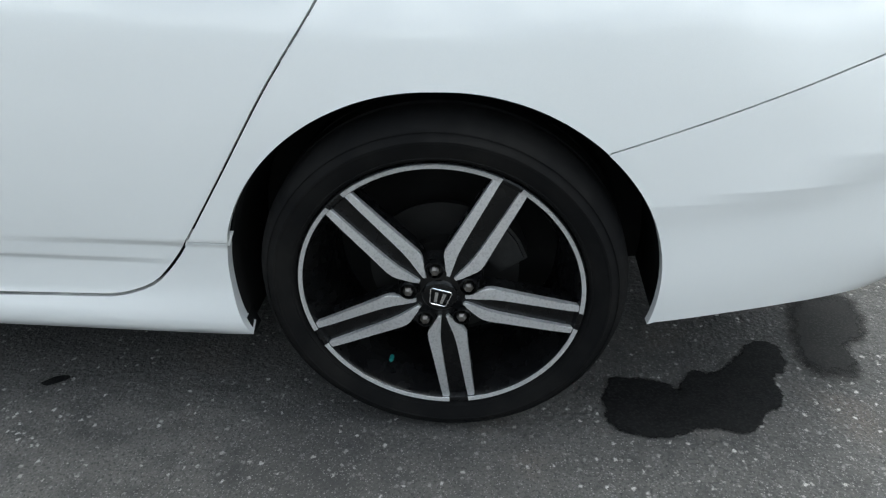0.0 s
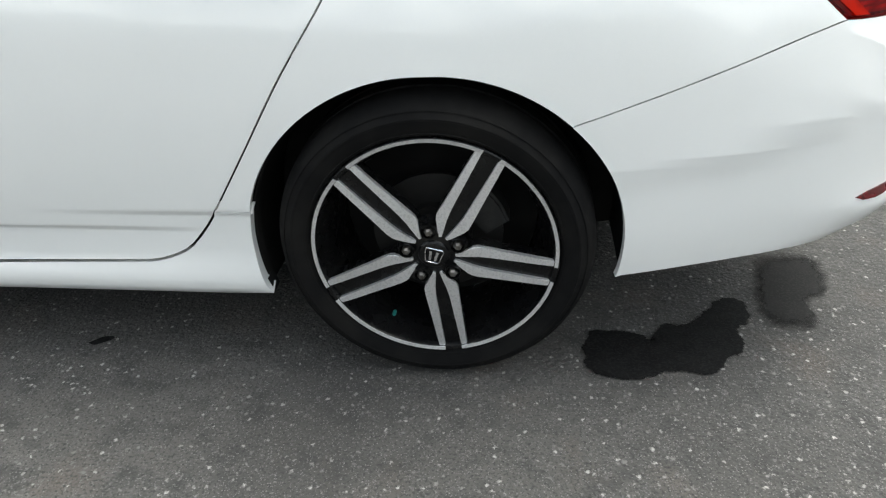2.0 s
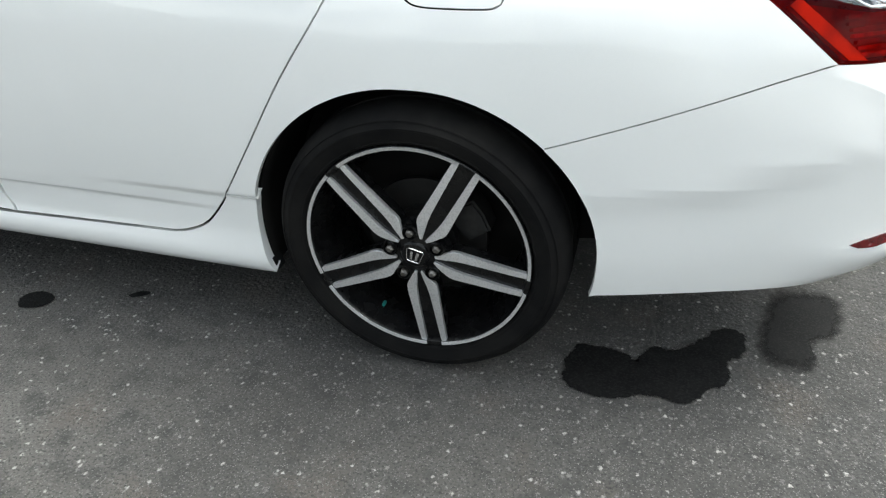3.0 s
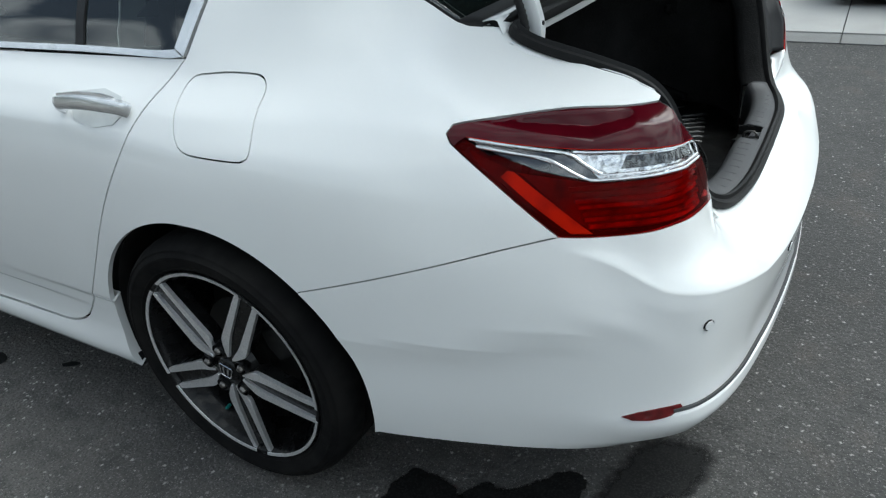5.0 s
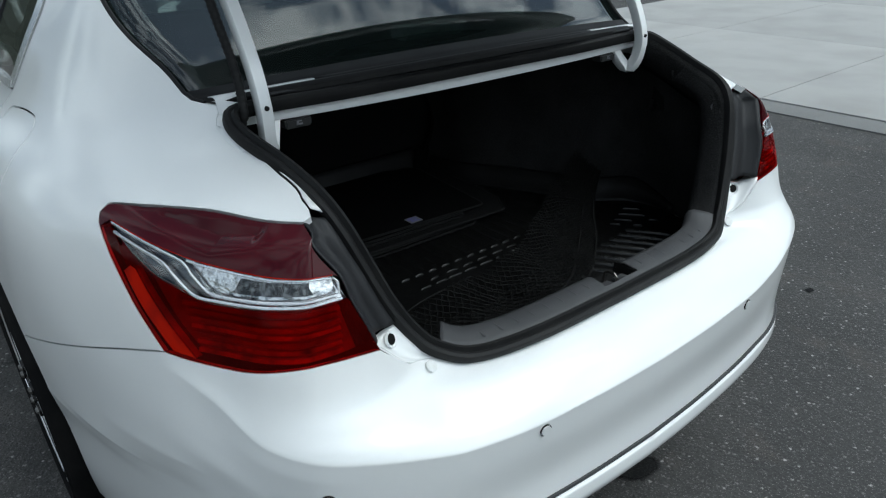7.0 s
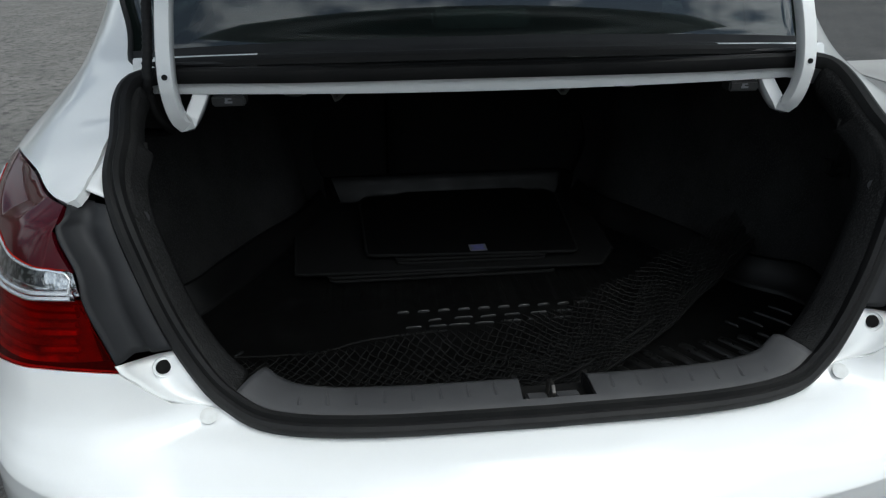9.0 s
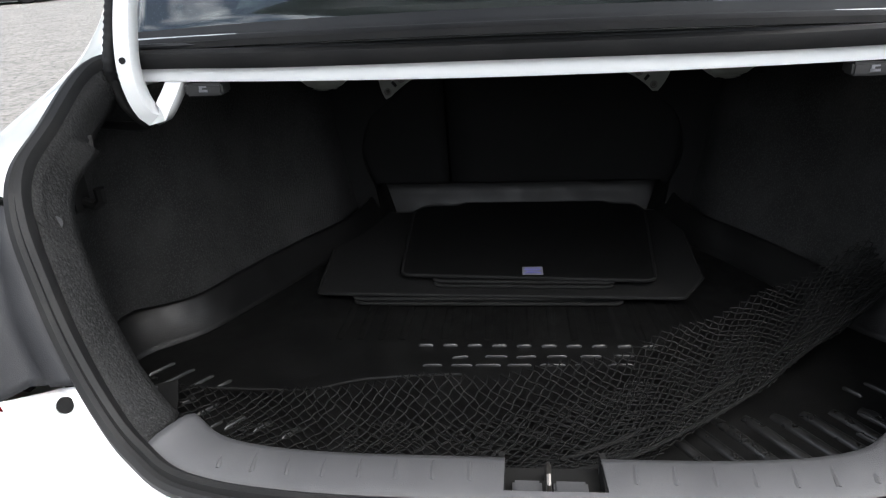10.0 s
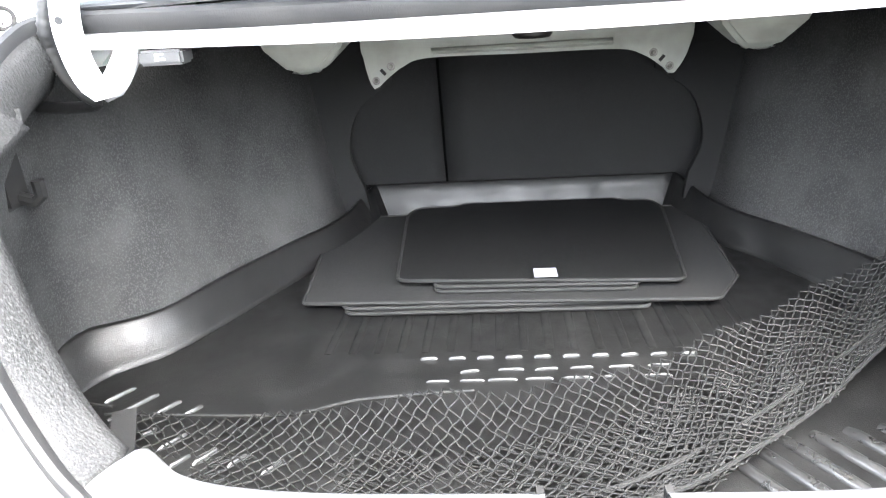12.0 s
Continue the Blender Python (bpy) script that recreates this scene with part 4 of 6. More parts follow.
def build_wheel():
    b = bmesh.new()
    lathe(b, [(0.2605, -0.004), (0.2585, -0.012), (0.2555, -0.0135), (0.2490, -0.0115), (0.2450, -0.004), (0.243, 0.010), (0.232, 0.030), (0.222, 0.06), (0.216, 0.17), (0.235, 0.19), (0.250, 0.19), (0.250, 0.02)], 96)
    wheel = part("wheel", b, GLOSS_BLACK, car, "black and machined silver alloy wheel with black tyre")
    b = bmesh.new()
    lathe(b, [(0.2450, 0.012), (0.2600, -0.002), (0.2620, -0.010), (0.2680, -0.0155), (0.2700, -0.0145), (0.2800, -0.0190), (0.2950, -0.0210), (0.2960, -0.0222), (0.3000, -0.0222), (0.3010, -0.0205), (0.3120, -0.0150), (0.3130, -0.0165), (0.3160, -0.0150),
              (0.3240, -0.004), (0.3310, 0.012), (0.3340, 0.030), (0.3345, 0.055), (0.3285, 0.057), (0.3285, 0.065), (0.3350, 0.067), (0.3350, 0.105), (0.3285, 0.107), (0.3285, 0.115), (0.3350, 0.117), (0.3345, 0.170), (0.331, 0.195), (0.320, 0.212), (0.28, 0.225), (0.245, 0.20)], 128)
    part("tyre", b, TYRE, wheel, "worn black low-profile tyre")
    for k in range(5):
        centre = radians(133.5 - 72 * k)
        b = bmesh.new()
        bent_prism(b, [(0.2460, 0.031), (0.18, 0.0320), (0.12, 0.034), (0.095, 0.0350), (0.075, 0.031), (0.05, 0.018), (0.03, 0.012), (0.03, -0.012), (0.05, -0.018), (0.075, -0.031), (0.095, -0.0350), (0.12, -0.034), (0.18, -0.0320), (0.2460, -0.031)], centre, -0.008, 0.032, bevel=0)
        spoke = part("spoke", b, GLOSS_BLACK, wheel, "double spoke with machined faces")
        for side in (-1, 1):
            b = bmesh.new()
            bent_prism(b, LEG, centre, 0.0, 0.010, side)
            bmesh.ops.recalc_face_normals(b, faces=b.faces)
            part("spoke_face", b, MACHINED, wheel, "machined silver spoke face", sharp=25)
        # a stretch of the machined lip between two spokes
        b = bmesh.new()
        a0, a1 = centre + 0.0185 / 0.25, centre + radians(72) - 0.0185 / 0.25
        prev = None
        for a in np.linspace(a0, a1, 26):
            rowv = [b.verts.new((r * math.cos(a), y, r * math.sin(a))) for r, y in ((0.2490, -0.0110), (0.2495, -0.0135), (0.2565, -0.0150), (0.2570, -0.0125))]
            if prev:
                for i in range(4):
                    b.faces.new((prev[i], prev[(i + 1) % 4], rowv[(i + 1) % 4], rowv[i]))
            else:
                b.faces.new(rowv[::-1])
            prev = rowv
        b.faces.new(prev)
        part("rim_lip", b, MACHINED, wheel, "machined silver rim edge")
        # wheel nut in its pocket, between two spokes
        la = centre - radians(36)
        x, z = 0.057 * math.cos(la), 0.057 * math.sin(la)
        b = bmesh.new()
        lathe(b, [(0.0, 0.000), (0.0055, 0.000), (0.0075, 0.002), (0.0095, 0.006), (0.0095, 0.03), (0.0, 0.03)], 6)
        bmesh.ops.translate(b, verts=b.verts, vec=(x, 0, z))
        part("wheel_nut", b, NUT, wheel, "grey steel wheel nut", sharp=20).location = HUB_OUT
        b = bmesh.new()
        lathe(b, [(0.0165, 0.006), (0.0150, 0.006), (0.0145, 0.025), (0.0185, 0.025), (0.0165, 0.006)], 24)
        bmesh.ops.translate(b, verts=b.verts, vec=(x, 0, z))
        part("nut_pocket", b, GLOSS_BLACK, wheel).location = HUB_OUT
    b = bmesh.new()
    lathe(b, [(0.0, 0.0075), (0.027, 0.0085), (0.031, 0.011), (0.033, 0.014), (0.040, 0.016), (0.072, 0.022), (0.080, 0.04), (0.0, 0.05)], 48)
    part("hub", b, GLOSS_BLACK, wheel).location = HUB_OUT
    # plain chrome badge on the cap: a rounded frame with a bar shape
    tilt = radians(-14)
    frame_pts = [(-0.019, 0.013), (-0.017, 0.0165), (0.017, 0.0165), (0.019, 0.013), (0.0145, -0.0135), (0.011, -0.016), (-0.011, -0.016), (-0.0145, -0.0135)]
    turned = [(x * math.cos(tilt) - z * math.sin(tilt), x * math.sin(tilt) + z * math.cos(tilt)) for x, z in frame_pts]
    b = bmesh.new()
    sweep(b, [(x, 0.0055, z) for x, z in turned], round_shape(0.0016, 6), up=(0, 1, 0), closed=True)
    part("badge", b, CHROME, wheel, "plain chrome badge frame").location = HUB_OUT
    b = bmesh.new()
    for dx in (-0.0072, 0.0072):
        bar = [(dx - 0.003, 0.011), (dx + 0.003, 0.011), (dx * 0.75 + 0.0026, -0.011), (dx * 0.75 - 0.0026, -0.011)]
        prism(b, [(x * math.cos(tilt) - z * math.sin(tilt), x * math.sin(tilt) + z * math.cos(tilt)) for x, z in bar], 0.0045, 0.009)
    part("badge_bar", b, CHROME, wheel).location = HUB_OUT
    b = bmesh.new()
    lathe(b, [(0.075, 0.075), (0.141, 0.075), (0.141, 0.085), (0.075, 0.085), (0.075, 0.05), (0.0, 0.05)], 64)
    part("brake_disc", b, DISC, wheel, "rust-tinged steel brake disc, darkened for shade behind the spokes")
    b = bmesh.new()
    bent = [(0.095, 0.045), (0.155, 0.040), (0.160, 0.0), (0.155, -0.040), (0.095, -0.045), (0.085, 0.0)]
    prism(b, [spoke_point(radians(30), u, v) for u, v in bent], 0.050, 0.105, 0.006)
    # caliper colour lowered likewise, as shade inside the wheel
    part("brake_caliper", b, material("shaded_caliper", (0.012, 0.012, 0.012), 0.6, metal=0.2, stain=(0.030, 0.029, 0.028), stain_scale=30), wheel)
    # tyre valve with a teal cap
    b = bmesh.new()
    lathe(b, [(0.0, -0.008), (0.0035, -0.008), (0.0045, -0.005), (0.0045, 0.006), (0.003, 0.008), (0.0, 0.008)], 12)
    bmesh.ops.translate(b, verts=b.verts, vec=(-0.104, 0.030, -0.190))
    part("valve_cap", b, material("teal_plastic", (0.02, 0.22, 0.20), 0.4, stain=(0.015, 0.15, 0.14), stain_scale=90), wheel, "teal plastic valve cap")
    b = bmesh.new()
    lathe(b, [(0.215, 0.165), (0.08, 0.150), (0.0, 0.150)], 48)
    part("brake_shield", b, WELL, wheel)
    return wheel


wheel = build_wheel()
wheel.matrix_basis = pose(0, HUB_Y, 0.335, 1.3)
for x, side in ((0, 1), (-2.777, -1), (-2.777, 1)):
    copy_thing(wheel, pose(x, HUB_Y * -side, 0.335, 1.3 if side < 0 else -1.3, 0, 0) @ (Matrix.Identity(4) if side < 0 else pose(0, 0, 0, 0, 0, 180)))

# ---- wheel wells and underside ----
for x in (0, -2.777):
    for side in (-1, 1):
        rows = []
        for y in np.linspace(0.870, 0.655, 6):
            rows.append([(x + 0.392 * math.cos(a) * (1.0 if y > 0.87 else 0.99), side * y, 0.335 + 0.385 * math.sin(a)) for a in np.linspace(radians(-8), radians(196), 40)])
        v, f = sheet(rows, 0.004 * side)
        mesh_object("wheel_well", v, f, WELL, car)
        b = bmesh.new()
        prism(b, [(x + 0.39 * math.cos(a), 0.335 + 0.385 * math.sin(a)) for a in np.linspace(radians(-8), radians(202), 30)], side * 0.650, side * 0.655)
        part("well_wall", b, WELL, car)
b = bmesh.new()
bmesh.ops.create_cube(b, size=1.0, matrix=pose(-1.39, 0, 0.225) @ Matrix.Diagonal((1.95, 1.70, 0.03, 1)))
bmesh.ops.create_cube(b, size=1.0, matrix=pose(-1.25, 0, 0.225) @ Matrix.Diagonal((4.4, 0.90, 0.03, 1)))
bmesh.ops.create_cube(b, size=1.0, matrix=pose(0.62, 0, 0.32) @ Matrix.Diagonal((0.46, 1.30, 0.02, 1)))
part("underbody", b, WELL, car)
# mud flap bracket before the wheel
b = bmesh.new()
prism(b, [(-0.402, 0.215), (-0.365, 0.215), (-0.372, 0.24), (-0.385, 0.26), (-0.40, 0.262)], -0.885, -0.845, 0.004)
part("mud_guard", b, RUBBER, car)

# ---- the boot ----
CARPET = material("charcoal_boot_carpet", (0.0175, 0.0175, 0.0176), 0.95, specular=0.02, grain=(0.0345, 0.0345, 0.0345), grain_scale=450, stretch=(1, 1, 0.7), stain=(0.0275, 0.0275, 0.0274), stain_scale=14, bump=1.0, bump_scale=300)
SEAT = material("black_seat_cloth", (0.009504, 0.009504, 0.009583), 0.92, specular=0.02, grain=(0.01544, 0.01544, 0.01552), grain_scale=700, stain=(0.01109, 0.01109, 0.01109), stain_scale=6, bump=0.3, bump_scale=700)
# liner, mats, net and label: own colours, darkened further for the boot's shade
TRAY = material("shaded_black_liner", (0.002808, 0.002808, 0.002851), 0.44, stain=(0.004536, 0.004536, 0.00445), stain_scale=9, grain=(0.00432, 0.00432, 0.00432), grain_scale=500, bump=0.25, bump_scale=600, rough_var=0.10, specular=0.24)
MAT = material("shaded_charcoal_mat", (0.009187, 0.009187, 0.009274), 0.95, specular=0.02, grain=(0.01754, 0.01754, 0.01763), grain_scale=600, stain=(0.009605, 0.009605, 0.009605), stain_scale=10, bump=0.5, bump_scale=600)
MAT_DARK = material("shaded_black_mat", (0.004104, 0.004104, 0.004147), 0.95, specular=0.02, grain=(0.008208, 0.008208, 0.008294), grain_scale=600, stain=(0.005616, 0.005616, 0.005616), stain_scale=10, bump=0.5, bump_scale=600)
CORD = material("shaded_black_cord", (0.00504, 0.00504, 0.00504), 0.65, specular=0.16, grain=(0.01152, 0.01152, 0.01152), grain_scale=300)
WHITE_LABEL = material("shaded_white_label", (0.1512, 0.1512, 0.1633), 0.6, stain=(0.1331, 0.1331, 0.1512), stain_scale=60)
INK = material("blue_label_ink", (0.10, 0.10, 0.42), 0.6, stain=(0.14, 0.14, 0.45), stain_scale=80)
RIBBED = material("shiny_ribbed_plastic", (0.0072, 0.0072, 0.007344), 0.32, specular=0.48, stain=(0.01152, 0.01152, 0.01152), stain_scale=20, rough_var=0.08)
RAISED = material("shiny_raised_plastic", (0.01152, 0.01152, 0.01181), 0.30, specular=0.4, stain=(0.02016, 0.02016, 0.02016), stain_scale=20)

# dark cloth and plastic lining of the cabin
for side in (-1, 1):
    panel("pillar_lining", [(-0.05, 1.00), (0.30, 1.01), (0.57, 1.03), (0.54, 1.06), (0.36, 1.150), (0.10, 1.305), (-0.02, 1.36), (-0.12, 1.34), (-0.02, 1.26), (0.03, 1.19), (0.0, 1.09)], SEAT, car, side, gap=0, depth=0.004, proud=-0.022)
    panel("door_lining", [(-1.02, 0.40), (-0.50, 0.42), (-0.30, 0.70), (-0.10, 0.98), (-1.02, 0.98)], SEAT, car, side, gap=0, depth=0.004, proud=-0.05)
    panel("front_door_lining", [(-2.0, 0.40), (-1.14, 0.40), (-1.14, 0.98), (-1.98, 0.96)], SEAT, car, side, gap=0, depth=0.004, proud=-0.05)
rows = []
for s, z in spline([(0.07, 1.325), (-0.05, 1.375), (-0.385, 1.39), (-1.0, 1.405), (-1.48, 1.38)], 12):
    p = left(s, z, -0.03)
    rows.append(crossed(p, p * (1, -1, 1), 13, (0, 0, 0.065)))
v, f = sheet(rows, -0.004)
mesh_object("roof_lining", v, f, SEAT, car)

# the seal round the opening: left half, from the middle of the front run back to the middle of the sill
SEAL_HALF = [(0.572, 0.0, 1.040), (0.571, -0.30, 1.040), (0.571, -0.46, 1.043), (0.575, -0.525, 1.043), (0.592, -0.555, 1.038), (0.640, -0.560, 1.020), (0.736, -0.541, 0.990), (0.812, -0.531, 0.962), (0.850, -0.517, 0.922), (0.873, -0.496, 0.860), (0.893, -0.470, 0.790),
             (0.913, -0.437, 0.730), (0.932, -0.402, 0.696), (0.958, -0.345, 0.678), (0.978, -0.220, 0.676), (0.982, 0.0, 0.675)]
SEAL = spline(SEAL_HALF, 120)
SEAL_UP = np.array([0.42, 0.0, 0.90])


def mirrored(points):
    p = np.asarray(points, float)
    return np.concatenate([p, (p * (1, -1, 1))[-2:0:-1]])


def mirrored_run(points):
    p = np.asarray(points, float)
    return np.concatenate([p, (p * (1, -1, 1))[-2::-1]])


b = bmesh.new()
sweep(b, mirrored(SEAL), [(-0.013, -0.008), (-0.013, 0.004), (-0.009, 0.012), (-0.003, 0.014), (0.001, 0.007), (0.006, 0.009), (0.012, 0.007), (0.014, 0.000), (0.013, -0.008)], up=tuple(SEAL_UP), closed=True)
part("boot_seal", b, RUBBER, car, "black rubber seal round the boot opening")


def loft(name, rows, mat, parent, thick=0.002, both=True, label=""):
    """A sheet through rows of points, with its twin on the other side of the car."""
    g = np.asarray(rows, float)
    out = []
    for side in (-1, 1) if both else (-1,):
        v, f = sheet(g * (1, -side, 1), thick * -side)
        out.append(mesh_object(name, v, f, mat, parent, label))
    return out


def between(points, a, c, n):
    """n places of the seal's line whose heights run from a to c, on its side and rear runs."""
    k0 = next(i for i in range(20, len(points)) if points[i][2] <= a)
    k1 = next((i for i in range(k0, len(points)) if points[i][2] <= c), len(points) - 1)
    at = np.linspace(k0, k1, n)
    return np.stack([np.interp(at, np.arange(len(points)), points[:, j]) for j in range(3)], 1)


# white flange beside the seal, dark panel beside the lamp, white shelf under it
top_edge = np.array([left(s, z, -0.002) for s, z in OPEN_EDGE[::-1] if 0.950 < z < 1.028])
near = between(SEAL, 1.028, 0.944, len(top_edge))
loft("opening_flange", [top_edge, 0.5 * top_edge + 0.5 * near + (0, 0, -0.004), near + (0, 0, -0.012)], PAINT, car, 0.002)
lamp_edge = np.array([left(s, z, -0.004) for s, z in spline([(0.988, 0.945)] + LAMP_IN[-2:0:-1] + [(1.156, 0.766)], 26)])
near = between(SEAL, 0.939, 0.766, 26)
loft("lamp_side_panel", [lamp_edge, lamp_edge * 0.93 + near * 0.07 + (-0.004, 0, 0), lamp_edge * 0.80 + near * 0.20 + (-0.020, 0, 0), lamp_edge * 0.55 + near * 0.45 + (-0.016, 0, 0), lamp_edge * 0.5 + near * 0.5 + (-0.010, 0, 0), near + (-0.004, 0.004, -0.004)], TRIM, car, 0.003)
low_edge = np.array([left(s, z, -0.0005 if s < 1.18 else -0.004) for s, z in spline([(1.156, 0.766), (1.163, 0.755), (1.175, 0.745), (1.22, 0.705), (1.30, 0.678), (1.40, 0.667)], 24)])
near = between(SEAL, 0.768, 0.677, 24)
# the shelf is pressed forward beside the lamp and runs out towards the bumper
dent = np.exp(-np.arange(24) / 6.0)[:, None] * np.array([-0.034, 0.0, -0.018])
loft("rear_panel", [low_edge, 0.94 * low_edge + 0.06 * near + dent * 0.3, 0.82 * low_edge + 0.18 * near + dent, 0.5 * low_edge + 0.5 * near + dent * 0.75 + (0, 0, 0.001), 0.2 * low_edge + 0.8 * near + dent * 0.3, near + (0, 0, -0.006)], PAINT, car, 0.002)

# painted deck corner between rear window, body side and seal
outer = np.array([(0.515, -0.588, 1.046), (0.545, -0.588, 1.027), (0.575, -0.590, 1.011), (0.610, -0.588, 1.000), (0.660, -0.575, 0.992)])
inner = np.array([(0.545, -0.520, 1.050), (0.562, -0.538, 1.042), (0.585, -0.552, 1.031), (0.615, -0.557, 1.019), (0.660, -0.552, 1.004)])
loft("deck_corner", [outer, outer * 0.5 + inner * 0.5 + (0, 0, 0.005), inner], PAINT, car, 0.002)

# screws and plugs in the white shelf
for side in (-1, 1):
    b = bmesh.new()
    lathe(b, [(0.0, 0.003), (0.0085, 0.003), (0.0095, -0.0010), (0.0070, -0.0015), (0.0, -0.0005)][::-1], 20)
    ob = part("lamp_screw", b, WELL, car, "black screw under the tail lamp")
    spot = np.array([0.9105, side * 0.4835, 0.7400])
    ob.matrix_basis = look(tuple(spot), tuple(spot - np.array([0.85, side * -0.36, 0.40]))) @ pose(0, 0, 0, 90)
    b = bmesh.new()
    lathe(b, [(0.0095, 0.003), (0.0100, -0.0008), (0.0125, -0.0010), (0.0135, 0.001), (0.0135, 0.003)], 24)
    part("screw_boss", b, PAINT, car).matrix_basis = ob.matrix_basis
    b = bmesh.new()
    lathe(b, [(0.0, 0.0015), (0.003, 0.001), (0.005, -0.001), (0.007, -0.0016), (0.0095, -0.0003), (0.0105, 0.006), (0.0, 0.006)], 20)
    ob = part("stop_plug", b, material("white_plug", (0.72, 0.73, 0.72), 0.5, stain=(0.6, 0.6, 0.58), stain_scale=60), car, "white rubber stop plug")
    spot = np.array([0.9395, side * 0.4305, 0.6795])
    ob.matrix_basis = look(tuple(spot), tuple(spot - np.array([0.68, side * -0.20, 0.69]))) @ pose(0, 0, 0, 90)

# carpeted return at the sides of the opening, plastic guard over the sill
side_run = between(SEAL, 0.992, 0.699, 40)
k = np.linspace(0, 1, 40)[:, None]
inward = (1 - k) * np.array([-0.026, 0.028, -0.032]) + k * np.array([-0.052, 0.014, -0.004])
loft("side_carpet", [side_run + (-0.004, 0.008, 0), side_run + inward * 0.4 + (0, 0.004, 0.004), side_run + inward, side_run + inward * 1.15 + (-0.01, -0.006, 0), side_run + inward * 1.2 + (-0.03, -0.05, 0)], CARPET, car, 0.003, label="grey carpet trim")
sill_run = between(SEAL, 0.702, 0.0, 50)
turn = np.linspace(0.1, 1, 50)[:, None] ** 0.6
inn = (1 - turn) * np.array([-0.62, 0.75, 0.0]) + turn * np.array([-1.0, 0.0, 0.0])
inn /= np.linalg.norm(inn, axis=1, keepdims=True)
inn[-1] = (-1, 0, 0)
rows = [sill_run + inn * d + (0, 0, h) for d, h in ((0.008, 0.001), (0.014, 0.006), (0.022, 0.009), (0.036, 0.012), (0.056, 0.014), (0.064, 0.011), (0.069, 0.002), (0.073, -0.03), (0.076, -0.125))]
v, f = sheet([mirrored_run(row) for row in rows], 0.003)
SILL = material("grey_sill_plastic", (0.048, 0.048, 0.0505), 0.5, specular=0.36, stain=(0.066, 0.066, 0.068), stain_scale=10, grain=(0.053, 0.053, 0.056), grain_scale=900, bump=0.2, bump_scale=900)
sill = [mesh_object("sill_guard", v, f, SILL, car, "grey plastic sill guard with short ribs")]
# an open notch for the latch, off the middle
NOTCH = (-0.026, 0.073)
me = sill[0].data
b = bmesh.new()
b.from_mesh(me)
bmesh.ops.delete(b, geom=[q for q in b.faces if NOTCH[0] < q.calc_center_median().y < NOTCH[1] and 0.905 < q.calc_center_median().x < 0.961], context="FACES")
b.to_mesh(me)
b.free()
for first, step in ((-0.0575, -0.0368), (0.1010, 0.0368)):
    for k in range(8):
        y = first + step * k
        back = 0.30 * max(0, abs(y) - 0.22) ** 1.5
        b = bmesh.new()
        sweep(b, [(0.950 - back, y, 0.6870), (0.946 - back, y, 0.6885), (0.928 - back, y + 0.002 * (step > 0) - 0.001, 0.6895), (0.9195 - back, y, 0.6865), (0.9155 - back, y, 0.678)], round_shape(0.0034, 8), up=(0, 1, 0))
        part("sill_rib", b, SILL, sill[0])
# bare pressed metal between the seal's front corner and the carpet
top_run = between(SEAL, 1.036, 0.930, 24)
loft("corner_pressing", [top_run + (-0.004, 0.010, 0.001), top_run + (-0.007, 0.017, -0.010), top_run + (-0.014, 0.020, -0.032), top_run + (-0.030, -0.002, -0.060), top_run + (-0.045, -0.040, -0.085)], CARPET, car, 0.003, label="grey carpet corner trim")
# latch in the middle of the sill
b = bmesh.new()
for x, y, z, dx, dy, dz in ((0.933, 0.0235, 0.660, 0.058, 0.106, 0.010), (0.933, NOTCH[0] - 0.001, 0.674, 0.058, 0.006, 0.024), (0.933, NOTCH[1] + 0.001, 0.674, 0.058, 0.006, 0.024), (0.9635, 0.0235, 0.672, 0.005, 0.106, 0.022)):
    bmesh.ops.create_cube(b, size=1.0, matrix=pose(x, y, z) @ Matrix.Diagonal((dx, dy, dz, 1)))
latch = part("boot_latch", b, WELL, car, "black recess with the steel latch bar")
for y, wide in ((-0.002, 0.029), (0.0405, 0.033)):
    b = bmesh.new()
    bmesh.ops.create_cube(b, size=1.0, matrix=pose(0.947, y, 0.675, 0, -8) @ Matrix.Diagonal((0.026, wide, 0.008, 1)))
    bmesh.ops.bevel(b, geom=b.edges[:], offset=0.0025, segments=2, affect="EDGES")
    part("latch_cover", b, SILL, latch)
b = bmesh.new()
sweep(b, [(0.954, 0.0185, 0.668), (0.952, 0.0185, 0.688), (0.946, 0.0185, 0.6935), (0.932, 0.0185, 0.693), (0.924, 0.0185, 0.688), (0.921, 0.0185, 0.664)], round_shape(0.0028), up=(0, 1, 0))
part("latch_bar", b, NUT, latch, "bare steel latch bar")

# ---- side walls ----
PLAN_LOW = [(0.865, -0.470), (0.835, -0.560), (0.77, -0.640), (0.65, -0.685), (0.50, -0.684), (0.463, -0.650), (0.415, -0.585), (0.31, -0.535), (0.17, -0.458), (0.07, -0.395), (-0.115, -0.365)]
PLAN_HIGH = [(0.80, -0.540), (0.77, -0.570), (0.71, -0.600), (0.61, -0.625), (0.49, -0.632), (0.41, -0.620), (0.34, -0.600), (0.23, -0.565), (0.12, -0.515), (0.03, -0.460), (-0.115, -0.43)]
END = side_run + inward * 1.15 + (-0.01, -0.006, 0)
rows = []
